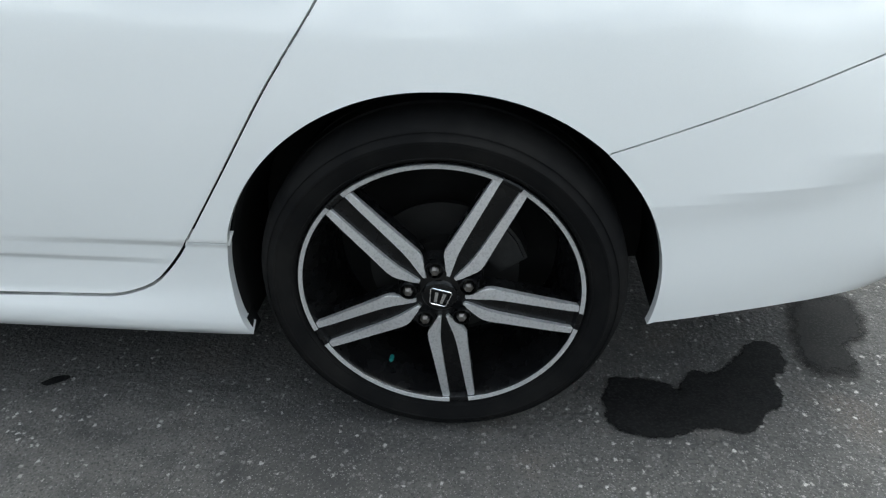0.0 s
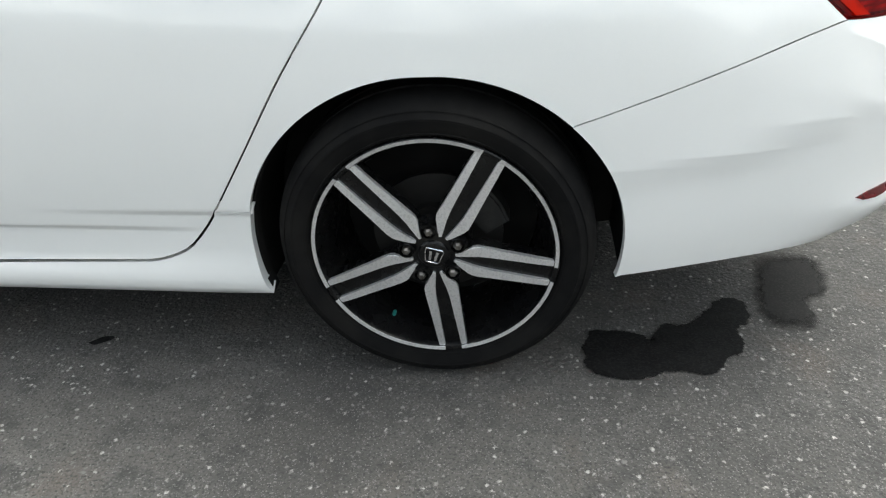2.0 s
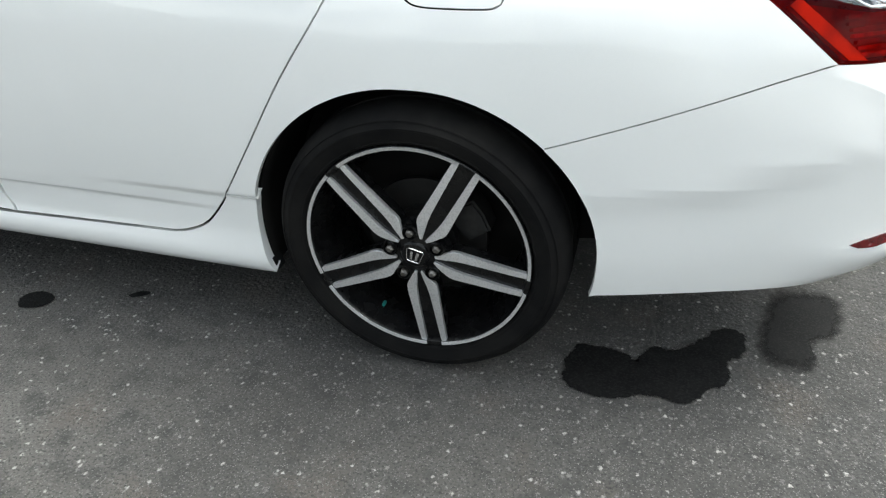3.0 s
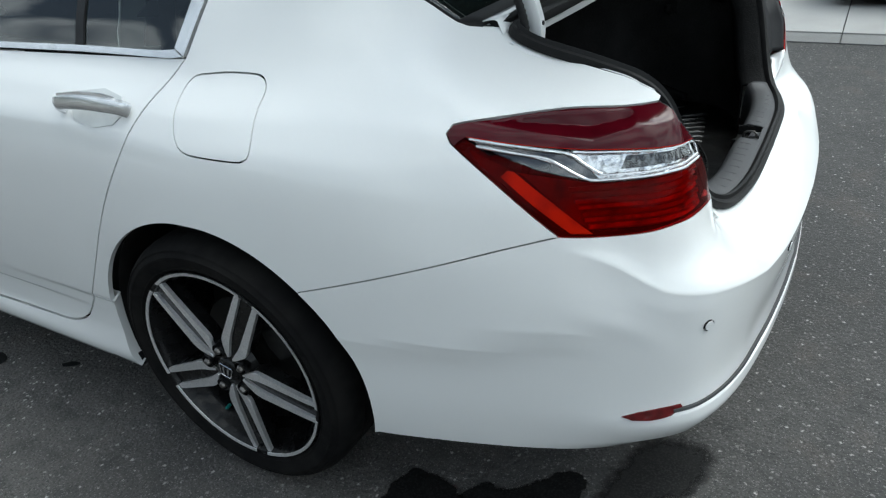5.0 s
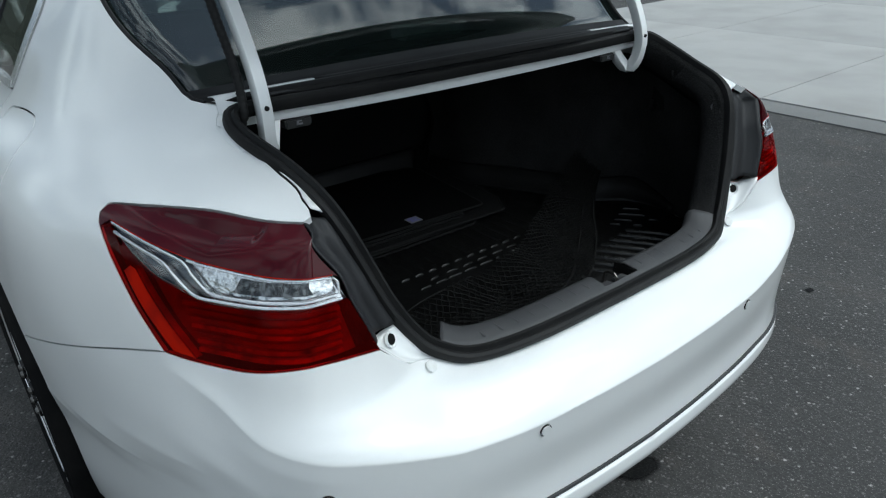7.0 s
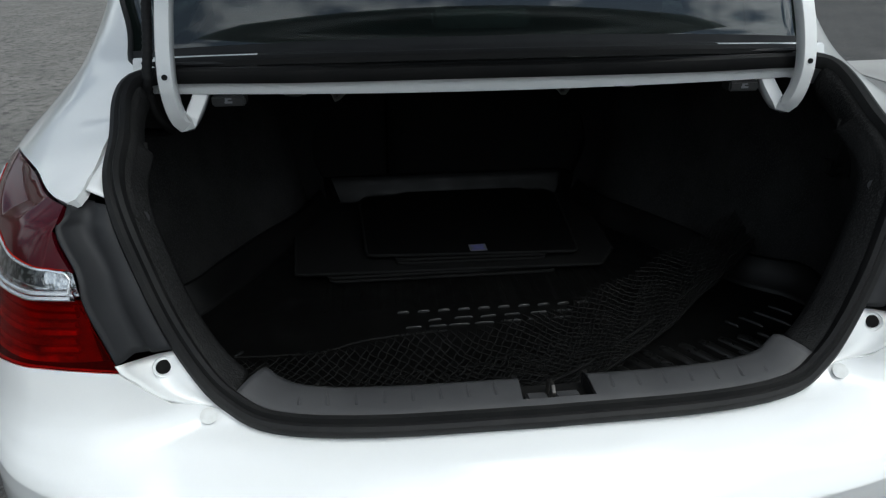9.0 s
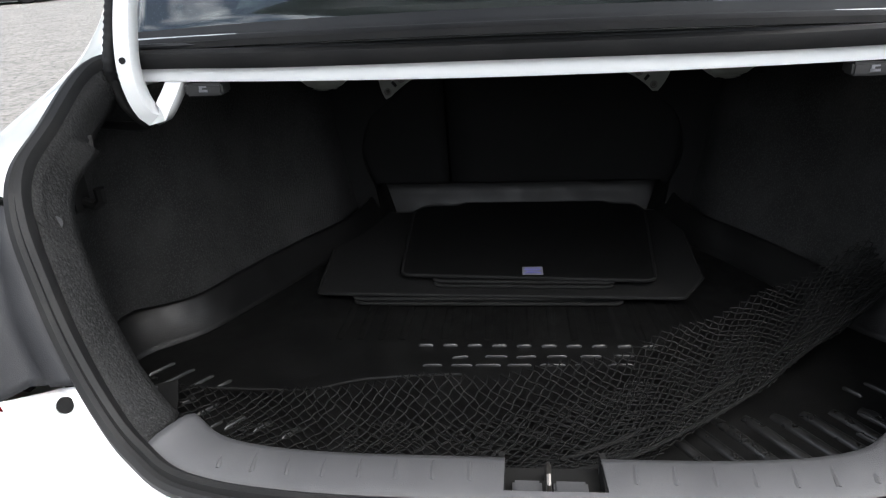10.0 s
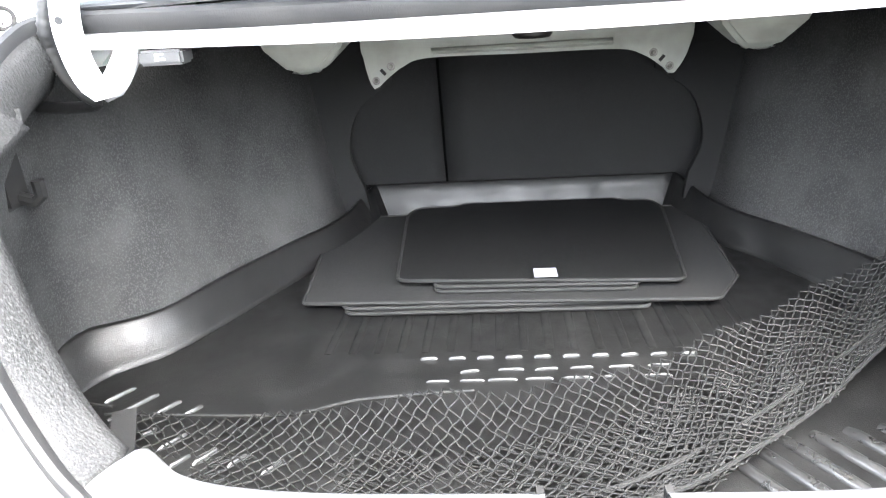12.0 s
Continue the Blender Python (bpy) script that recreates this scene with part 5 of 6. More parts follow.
for z in np.linspace(0.545, 0.972, 26):
    u = np.clip((z - 0.60) / 0.36, 0, 1)
    p = spline(np.array(PLAN_LOW) * (1 - u) + np.array(PLAN_HIGH) * u, 48)
    e = [np.interp(-z, -END[:, 2], END[:, j]) for j in (0, 1)]
    w = np.exp(-np.linspace(0, 6, 48))[:, None]
    p = p + w * (np.array(e) - p[0])
    dimple = 0.006 * np.sin(p[:, 0] * 21 + z * 9)
    rows.append(np.column_stack([p[:, 0], p[:, 1] + dimple, np.full(48, z)]))
loft("boot_side_trim", rows, CARPET, car, 0.004, label="charcoal carpet boot side")
for side in (-1, 1):
    b = bmesh.new()
    corner = [(-0.325, 0.60)] + [tuple(p) for p in spline([(-0.332, 0.655), (-0.3495, 0.699), (-0.3545, 0.734), (-0.3455, 0.777), (-0.327, 0.814), (-0.2985, 0.8375), (-0.255, 0.866)], 22)] + [(-0.255, 1.01), (-0.52, 1.01), (-0.52, 0.60)]
    a = [b.verts.new((-0.055, -side * y, z)) for y, z in corner]
    c = [b.verts.new((-0.040, -side * y, z)) for y, z in corner]
    b.faces.new(a)
    b.faces.new(c[::-1])
    for i in range(len(a)):
        b.faces.new((a[i], c[i], c[(i + 1) % len(a)], a[(i + 1) % len(a)]))
    part("boot_corner_trim", b, SEAT, car)

# seat backs, in two leaves
for name, y0, y1 in (("rear_seat_back", -0.46, -0.1655), ("rear_seat_back", -0.1605, 0.46)):
    rows = []
    for z in np.linspace(0.55, 1.0, 8):
        x = -0.107 + (z - 0.644) * 0.255
        w = np.linspace(0, 1, 12)
        rows.append([(x - 0.012 * (2 * abs(u - 0.5)) ** 8, y0 + (y1 - y0) * u, z) for u in w])
    v, f = sheet(rows, -0.05)
    mesh_object(name, v, f, SEAT, car, "black cloth back of the folding rear seat")

# ---- cross beam under the parcel shelf ----
b = bmesh.new()
lower = spline([(-0.304, 0.931), (-0.298, 0.890), (-0.289, 0.860), (-0.279, 0.859), (-0.262, 0.873), (-0.225, 0.898), (-0.175, 0.911), (0.0, 0.9095), (0.175, 0.908), (0.225, 0.896), (0.262, 0.872), (0.276, 0.858), (0.287, 0.859), (0.305, 0.887), (0.318, 0.928)], 60)
outline = [(-0.304, 1.005)] + [tuple(p) for p in lower] + [(0.318, 1.005)]
a = [b.verts.new((-0.028, y, z)) for y, z in outline]
c = [b.verts.new((-0.020 + (0.010 if z > 0.93 else 0), y, z)) for y, z in outline]
b.faces.new(a)
b.faces.new(c[::-1])
for i in range(len(a)):
    b.faces.new((a[i], c[i], c[(i + 1) % len(a)], a[(i + 1) % len(a)]))
beam = part("shelf_beam", b, INNER_PAINT, car, "bare cream-white steel cross beam, coloured darker for shade")
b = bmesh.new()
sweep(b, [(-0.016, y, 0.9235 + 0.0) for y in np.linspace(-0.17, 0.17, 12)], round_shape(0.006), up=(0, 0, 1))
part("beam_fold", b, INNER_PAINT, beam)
for y, z in ((-0.281, 0.873), (-0.250, 0.899), (0.277, 0.872), (0.246, 0.898)):
    b = bmesh.new()
    lathe(b, [(0.0, -0.008), (0.004, -0.008), (0.006, -0.005), (0.0065, 0.0), (0.010, 0.0), (0.010, 0.004), (0.0, 0.004)], 12)
    part("bolt", b, NUT, beam, "steel bolt").matrix_basis = pose(-0.019, y, z, 0, 0, 90) @ Matrix.Scale(0.8, 4)
for y, z, tilt in ((-0.266, 0.889, 40), (0.262, 0.887, -40)):
    b = bmesh.new()
    bmesh.ops.create_cube(b, size=1.0, matrix=pose(-0.019, y, z, tilt) @ Matrix.Diagonal((0.003, 0.006, 0.013, 1)))
    part("slot", b, RUBBER, beam)
rows = [crossed((x, -0.56, z), (x, 0.56, z), 13, (0, 0, 0.0)) for x, z in ((-0.10, 1.006), (0.10, 1.008), (0.30, 1.010), (0.535, 1.014))]
v, f = sheet(rows, 0.004)
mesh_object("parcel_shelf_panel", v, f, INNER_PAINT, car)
for side in (-1, 1):
    b = bmesh.new()
    ring0 = [(0.13, 0.42), (0.27, 0.42), (0.27, 0.27), (0.13, 0.27)]
    rings = []
    for z, shrink in ((1.006, 0.0), (0.975, 0.10), (0.945, 0.45), (0.928, 0.66), (0.924, 0.80)):
        cx, cy = 0.20, 0.360
        rings.append([b.verts.new((cx + (x - cx) * (1 - shrink), side * (cy + (y - cy) * (1 - shrink)), z)) for x, y in ring0])
    for r0, r1 in zip(rings, rings[1:]):
        for i in range(4):
            b.faces.new((r0[i], r0[(i + 1) % 4], r1[(i + 1) % 4], r1[i]))
    b.faces.new(rings[-1])
    bmesh.ops.bevel(b, geom=b.edges[:], offset=0.008, segments=2, affect="EDGES")
    part("shelf_pressing", b, INNER_PAINT, car, "cream-white pressed steel horn, coloured darker for shade")
rows = [crossed((x, -0.562, z), (x, 0.562, z), 13, (0, 0, 0.0)) for x, z in ((-0.30, 1.022), (0.10, 1.024), (0.30, 1.026), (0.49, 1.034), (0.515, 1.055))]
v, f = sheet(rows, 0.004)
mesh_object("parcel_shelf_cover", v, f, SEAT, car, "black cloth parcel shelf")
b = bmesh.new()
bmesh.ops.create_cube(b, size=1.0, matrix=pose(-0.20, 0, 0.80) @ Matrix.Diagonal((0.05, 1.15, 0.62, 1)))
part("seat_frame", b, SEAT, car)
b = bmesh.new()
lathe(b, [(0.0, -0.953), (0.030, -0.953), (0.034, -0.958), (0.034, -0.966), (0.050, -0.968), (0.052, -0.976), (0.046, -1.005)], 40)
bmesh.ops.rotate(b, verts=b.verts, matrix=Matrix.Rotation(radians(90), 3, "X") @ Matrix.Scale(-1, 3, (0, 1, 0)))
bmesh.ops.translate(b, verts=b.verts, vec=(0.12, 0.014, 0))
for vert in b.verts:
    vert.co.z = abs(vert.co.z)
part("shelf_speaker", b, STEEL, car, "dark round speaker magnet under the shelf")
b = bmesh.new()
bmesh.ops.create_cube(b, size=1.0, matrix=pose(0.12, 0.245, 0.985) @ Matrix.Diagonal((0.07, 0.085, 0.045, 1)))
bmesh.ops.bevel(b, geom=b.edges[:], offset=0.015, segments=3, affect="EDGES")
part("shelf_bracket", b, RUBBER, car)

# ---- front edge of the opening ----
b = bmesh.new()
sweep(b, crossed((0.556, -0.535, 1.026), (0.556, 0.535, 1.026), 40, (0.0, 0, -0.010)), [(-0.016, -0.010), (0.011, -0.012), (0.013, -0.008), (0.013, 0.012), (-0.016, 0.012)], up=(0, 0, 1))
part("opening_lip", b, PAINT, car, "white painted steel lip")
rows = []
for x, z in ((0.566, 1.038), (0.562, 1.050), (0.557, 1.062), (0.553, 1.0705), (0.546, 1.073), (0.535, 1.072), (0.522, 1.069)):
    rows.append(crossed((x, -0.562, z - 0.008), (x, 0.562, z - 0.008), 31, (0.006, 0, 0.006)))
for cut, mat in ((slice(0, 6), PAINT), (slice(5, 26), RUBBER), (slice(25, 31), PAINT)):
    v, f = sheet([row[cut] for row in rows], -0.002)
    mesh_object("drain_channel", v, f, mat, car)
b = bmesh.new()
for dx, dz in ((0.006, 0.020), (0.004, 0.028)):
    sweep(b, crossed((0.564 + dx, -0.50, 1.030 + dz), (0.564 + dx, 0.50, 1.030 + dz), 40, (0.006, 0, 0.002)), round_shape(0.0035, 6), up=(0, 0, 1))
part("seal_ribs", b, TRIM, car)

# ---- hinge arms, cable and lamps ----
for side in (-1, 1):
    b = bmesh.new()
    way = spline([(0.445, 0.498, 1.300), (0.520, 0.499, 1.205), (0.578, 0.501, 1.115), (0.603, 0.502, 1.050), (0.602, 0.501, 1.010), (0.595, 0.497, 0.983), (0.585, 0.491, 0.970), (0.574, 0.484, 0.973), (0.560, 0.473, 0.994), (0.546, 0.462, 1.020)], 48) * (1, side, 1)
    sweep(b, way, [(-0.0098, -0.012), (0.0098, -0.012), (0.0115, -0.0095), (0.0115, 0.0095), (0.0098, 0.012), (-0.0098, 0.012), (-0.0115, 0.0095), (-0.0115, -0.0095)], up=(1, 0.0, 0.15))
    arm = part("hinge_arm", b, PAINT, car, "white painted gooseneck hinge arm")
    b = bmesh.new()
    lathe(b, [(0.0, 0.0), (0.0042, 0.0), (0.0042, 0.004), (0.0, 0.004)], 14)
    part("hinge_hole", b, RUBBER, arm).matrix_basis = pose(0.6175, side * 0.502, 1.048, 0, 0, 90)
    b = bmesh.new()
    bmesh.ops.create_cube(b, size=1.0, matrix=pose(0.555, side * 0.424, 1.000) @ Matrix.Diagonal((0.032, 0.052, 0.017, 1)))
    bmesh.ops.bevel(b, geom=b.edges[:], offset=0.003, segments=2, affect="EDGES")
    lamp = part("boot_release", b, material("grey_plastic", (0.030, 0.030, 0.030), 0.5, specular=0.3, stain=(0.022, 0.022, 0.022), stain_scale=30), car, "grey release lever with a white symbol")
    b = bmesh.new()
    bmesh.ops.create_cube(b, size=1.0, matrix=pose(0.5716, side * 0.424, 0.9985) @ Matrix.Diagonal((0.001, 0.012, 0.003, 1)))
    bmesh.ops.create_cube(b, size=1.0, matrix=pose(0.5716, side * 0.424 - 0.003, 1.0015) @ Matrix.Diagonal((0.001, 0.004, 0.007, 1)))
    bmesh.ops.create_cube(b, size=1.0, matrix=pose(0.5716, side * 0.424 + 0.002, 1.0040) @ Matrix.Diagonal((0.001, 0.006, 0.002, 1)))
    part("release_symbol", b, WHITE_LABEL, lamp)
# the corrugated cable beside the left arm
b = bmesh.new()
way = spline([(0.470, -0.528, 1.29), (0.525, -0.529, 1.19), (0.572, -0.528, 1.105), (0.594, -0.533, 1.045), (0.588, -0.537, 1.020), (0.580, -0.534, 0.989), (0.565, -0.524, 0.962), (0.552, -0.520, 0.952), (0.535, -0.545, 0.945), (0.515, -0.590, 0.942), (0.50, -0.645, 0.942)], 160)
rings = sweep(b, way, round_shape(0.0070, 10), up=(0, 1, 0))
for i, r in enumerate(rings):
    if i < 95 and i % 3 == 0:
        c = sum((q.co for q in r), Vector()) / len(r)
        for q in r:
            q.co = c + (q.co - c) * 1.2
part("hinge_cable", b, RUBBER, car, "black corrugated cable tube", sharp=60)
# the raised lid, held by the arms: the deck leans back, and its bent rear face overhangs the opening
rows, lining = [], []
for x, z, w, bow in spline([(0.432, 1.235, 0.64, 0.004), (0.462, 1.310, 0.64, -0.010), (0.55, 1.44, 0.635, -0.014), (0.68, 1.62, 0.625, -0.015), (0.80, 1.78, 0.61, -0.012), (0.846, 1.836, 0.60, -0.006), (0.880, 1.848, 0.59, 0.0), (0.925, 1.826, 0.57, 0.008), (1.02, 1.760, 0.53, 0.012), (1.13, 1.680, 0.49, 0.012)], 30):
    rows.append(crossed((x, -w, z), (x, w, z), 17, (bow, 0, bow * 0.5)))
v, f = sheet(rows, 0.012)
boot_lid = mesh_object("boot_lid", v, f, PAINT, car, "raised white boot lid")
g = np.array(rows)
du, dv = np.gradient(g, axis=0), np.gradient(g, axis=1)
under = np.cross(dv, du)
under /= np.linalg.norm(under, axis=2, keepdims=True)
under *= np.sign((under * ((0.95, 0.0, 1.40) - g)).sum(2, keepdims=True))
v, f = sheet((g * (1, 0.96, 1) + under * 0.030)[1:-1], 0.004)
mesh_object("lid_lining", v, f, SEAT, boot_lid, "black felt lining")

# ---- boot floor liner ----
TRAY_TOP = [(0.66, -0.660, 0.568), (0.60, -0.674, 0.585), (0.53, -0.678, 0.606), (0.484, -0.668, 0.612), (0.468, -0.632, 0.613), (0.422, -0.570, 0.613), (0.313, -0.519, 0.613), (0.171, -0.443, 0.614), (0.075, -0.380, 0.616), (0.0, -0.352, 0.620), (-0.07, -0.335, 0.630), (-0.098, -0.318, 0.638)]
TRAY_FOOT = [(0.66, -0.640, 0.558), (0.60, -0.645, 0.558), (0.555, -0.636, 0.558), (0.520, -0.618, 0.558), (0.498, -0.592, 0.558), (0.452, -0.545, 0.558), (0.345, -0.488, 0.558), (0.195, -0.415, 0.558), (0.090, -0.350, 0.558), (0.01, -0.318, 0.558), (-0.06, -0.300, 0.558), (-0.075, -0.285, 0.558)]
liner = thing("boot_liner", "black moulded plastic boot liner with raised edge and ribs", "boot liner", 0, 0, 0)
b = bmesh.new()
foot = spline(TRAY_FOOT, 40)
edge = [(0.885, -0.43, 0.556), (0.84, -0.53, 0.556), (0.76, -0.61, 0.556)] + [tuple(p) for p in foot]
poly = [b.verts.new((x, y, 0.556)) for x, y, _ in edge] + [b.verts.new((x, -y, 0.556)) for x, y, _ in edge[::-1]]
face = b.faces.new(poly)
low = bmesh.ops.extrude_face_region(b, geom=[face])
for v in low["geom"]:
    if isinstance(v, bmesh.types.BMVert):
        v.co.z -= 0.012
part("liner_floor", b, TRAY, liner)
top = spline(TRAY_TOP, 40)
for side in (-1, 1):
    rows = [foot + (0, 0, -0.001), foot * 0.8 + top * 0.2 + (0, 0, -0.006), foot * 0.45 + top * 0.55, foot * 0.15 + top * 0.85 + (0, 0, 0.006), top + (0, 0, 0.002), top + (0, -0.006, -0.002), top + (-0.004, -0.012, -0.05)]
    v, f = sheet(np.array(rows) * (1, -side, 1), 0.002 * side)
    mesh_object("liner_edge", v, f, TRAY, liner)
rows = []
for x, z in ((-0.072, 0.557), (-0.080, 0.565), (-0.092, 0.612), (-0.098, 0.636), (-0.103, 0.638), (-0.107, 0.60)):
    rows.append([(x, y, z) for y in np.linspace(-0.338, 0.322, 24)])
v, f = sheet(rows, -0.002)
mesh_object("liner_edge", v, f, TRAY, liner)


def bar(x0, y0, x1, y1, wide, high, mat, parent, name, z=0.556):
    """A low rounded bar on the boot floor."""
    b = bmesh.new()
    h = high
    sweep(b, [(x0, y0, z), (x0 + (x1 - x0) * 0.12, y0 + (y1 - y0) * 0.12, z + h * 0.5), (x1 - (x1 - x0) * 0.12, y1 - (y1 - y0) * 0.12, z + h * 0.5), (x1, y1, z)], [(wide / 2 * math.cos(a), h * math.sin(a) - h / 2) for a in np.linspace(0, math.pi, 8)])
    return part(name, b, mat, parent, sharp=70)


# a row of raised dashes, and under it raised emblem strokes kept as plain bars
for k in range(10):
    y = -0.170 + 0.0402 * k
    bar(0.4945, y, 0.4935, y + 0.022, 0.0070, 0.005, RAISED, liner, "raised_dash")
for x0, y0, x1, y1 in ((0.553, -0.157, 0.552, -0.128), (0.531, -0.112, 0.527, -0.088), (0.552, -0.112, 0.552, -0.080), (0.526, -0.060, 0.526, -0.026), (0.551, -0.074, 0.551, -0.036),
                       (0.528, -0.010, 0.525, 0.020), (0.550, -0.024, 0.550, 0.012), (0.525, 0.038, 0.524, 0.068), (0.549, 0.026, 0.549, 0.064), (0.524, 0.090, 0.523, 0.122), (0.548, 0.080, 0.548, 0.090), (0.522, 0.142, 0.522, 0.172), (0.547, 0.130, 0.547, 0.168)):
    bar(x0, y0, x1, y1, 0.0045, 0.004, RAISED, liner, "raised_bar")
for k in range(18):
    y = -0.31 + 0.036 * k
    bar(0.475, y, 0.10, y * 0.95, 0.014, 0.0018, TRAY, liner, "floor_rib")
for side in (-1, 1):
    for x, y, long in ((0.590, 0.593, 0.045), (0.628, 0.568, 0.071), (0.625, 0.514, 0.046), (0.621, 0.468, 0.026), (0.669, 0.568, 0.022), (0.664, 0.506, 0.022), (0.690, 0.472, 0.040), (0.722, 0.444, 0.026), (0.717, 0.418, 0.036), (0.721, 0.374, 0.026), (0.735, 0.330, 0.03)):
        bar(x, side * y, x - 0.80 * long, side * (y - 0.60 * long), 0.0062, 0.005, RAISED, liner, "floor_rib")

for k in range(8):
    x, y = 0.650 + 0.0055 * k, 0.455 - 0.040 * k
    bar(x, y, x + 0.10, y + 0.062, 0.017, 0.007, RIBBED, liner, "floor_rib")

# ---- floor mats, stacked ----
def floor_mat(outline, z, high, mat, label, wave=0.0):
    m = thing("floor_mat", label, "floor mat", 0, 0, z, group="stacked floor mats")
    pts = evened(outline, 0.03)
    b = bmesh.new()
    a = [b.verts.new((x, y, high + wave * math.sin(7 * y + 3))) for x, y in pts]
    c = [b.verts.new((x, y, 0)) for x, y in pts]
    b.faces.new(a)
    b.faces.new(c[::-1])
    n = len(a)
    for i in range(n):
        b.faces.new((a[i], c[i], c[(i + 1) % n], a[(i + 1) % n]))
    part("carpet", b, mat, m)
    b = bmesh.new()
    sweep(b, [(x, y, high * 0.75 + wave * math.sin(7 * y + 3)) for x, y in pts], round_shape(0.0035, 6), closed=True)
    part("piping", b, BIND, m, "grey stitched edge binding")
    return m


def rounded(points, r=0.02):
    """The outline with its corners cut round."""
    p = np.asarray(points, float)
    out = []
    for a, c, e in zip(np.roll(p, 1, axis=0), p, np.roll(p, -1, axis=0)):
        u, w = (a - c) / np.linalg.norm(a - c), (e - c) / np.linalg.norm(e - c)
        k = min(r, 0.45 * np.linalg.norm(a - c), 0.45 * np.linalg.norm(e - c))
        q0, q1 = c + u * k, c + w * k
        for t in (0, 0.33, 0.67, 1):
            out.append((1 - t) ** 2 * q0 + 2 * t * (1 - t) * c + t * t * q1)
    return np.array(out)


BIND = material("mat_binding", (0.00936, 0.00936, 0.00936), 0.8, specular=0.16, stain=(0.00648, 0.00648, 0.00648), stain_scale=40, bump=0.4, bump_scale=900)
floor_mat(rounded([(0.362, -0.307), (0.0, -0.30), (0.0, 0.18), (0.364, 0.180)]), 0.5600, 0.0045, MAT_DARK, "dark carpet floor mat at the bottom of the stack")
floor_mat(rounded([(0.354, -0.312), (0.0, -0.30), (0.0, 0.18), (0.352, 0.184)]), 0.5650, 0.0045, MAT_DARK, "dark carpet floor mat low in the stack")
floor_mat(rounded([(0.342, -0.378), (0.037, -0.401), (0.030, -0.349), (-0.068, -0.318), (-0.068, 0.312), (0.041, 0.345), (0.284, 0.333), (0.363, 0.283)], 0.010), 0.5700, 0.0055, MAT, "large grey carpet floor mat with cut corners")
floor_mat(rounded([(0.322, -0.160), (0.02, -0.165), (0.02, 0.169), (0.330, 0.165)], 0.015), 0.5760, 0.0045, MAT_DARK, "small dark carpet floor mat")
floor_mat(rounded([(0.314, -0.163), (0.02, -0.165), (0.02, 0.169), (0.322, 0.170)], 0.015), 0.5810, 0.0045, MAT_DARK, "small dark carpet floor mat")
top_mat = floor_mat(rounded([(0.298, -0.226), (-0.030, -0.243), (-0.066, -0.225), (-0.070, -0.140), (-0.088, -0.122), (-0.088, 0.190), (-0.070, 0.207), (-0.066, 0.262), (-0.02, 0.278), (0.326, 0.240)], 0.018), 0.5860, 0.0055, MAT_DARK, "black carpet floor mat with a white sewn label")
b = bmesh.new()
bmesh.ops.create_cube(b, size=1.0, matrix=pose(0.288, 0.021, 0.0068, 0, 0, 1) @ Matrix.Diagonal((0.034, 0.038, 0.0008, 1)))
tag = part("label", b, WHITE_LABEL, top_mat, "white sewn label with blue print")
for k, w in enumerate((0.028, 0.030, 0.022, 0.030)):
    b = bmesh.new()
    bmesh.ops.create_cube(b, size=1.0, matrix=pose(0.277 + 0.0068 * k, 0.021, 0.0074, 0, 0, 1) @ Matrix.Diagonal((0.0024, w, 0.0004, 1)))
    part("print_bar", b, INK, tag)

# ---- cargo net ----
net = thing("cargo_net", "black knotted cargo net slack across the boot floor", "cargo net", 0.7, 0, 0.57)
NET_FRONT = spline([(0.640, -0.560, 0.575), (0.642, -0.500, 0.574), (0.645, -0.345, 0.573), (0.655, -0.290, 0.585), (0.652, -0.235, 0.597), (0.648, -0.150, 0.603), (0.638, -0.048, 0.603), (0.608, 0.078, 0.604), (0.557, 0.171, 0.603), (0.493, 0.282, 0.612), (0.422, 0.406, 0.625), (0.387, 0.500, 0.659), (0.37, 0.57, 0.69)], 90)
NET_MID = spline([(0.73, -0.53, 0.566), (0.75, -0.42, 0.562), (0.77, -0.30, 0.563), (0.775, -0.15, 0.565), (0.765, -0.02, 0.572), (0.725, 0.10, 0.585), (0.655, 0.20, 0.585), (0.580, 0.305, 0.592), (0.50, 0.420, 0.605), (0.44, 0.520, 0.635), (0.42, 0.58, 0.66)], 90)
NET_REAR = spline([(0.81, -0.48, 0.590), (0.845, -0.40, 0.600), (0.862, -0.28, 0.605), (0.866, -0.15, 0.605), (0.855, -0.02, 0.605), (0.815, 0.105, 0.600), (0.750, 0.205, 0.600), (0.680, 0.295, 0.600), (0.590, 0.390, 0.603), (0.52, 0.480, 0.62), (0.47, 0.560, 0.65)], 90)


def net_at(u, v):
    """A place of the net: u along it, v from its front edge over the slack middle to its rear edge."""
    u = np.clip(u, 0, 89)
    f = [np.array([np.interp(u, np.arange(90), c[:, j]) for j in range(3)]) for c in (NET_FRONT, NET_MID, NET_REAR)]
    w = (1 - v) * (1 - 2 * v), 4 * v * (1 - v), v * (2 * v - 1)
    return f[0] * w[0] + f[1] * w[1] + f[2] * w[2]


rng = random.Random(4)
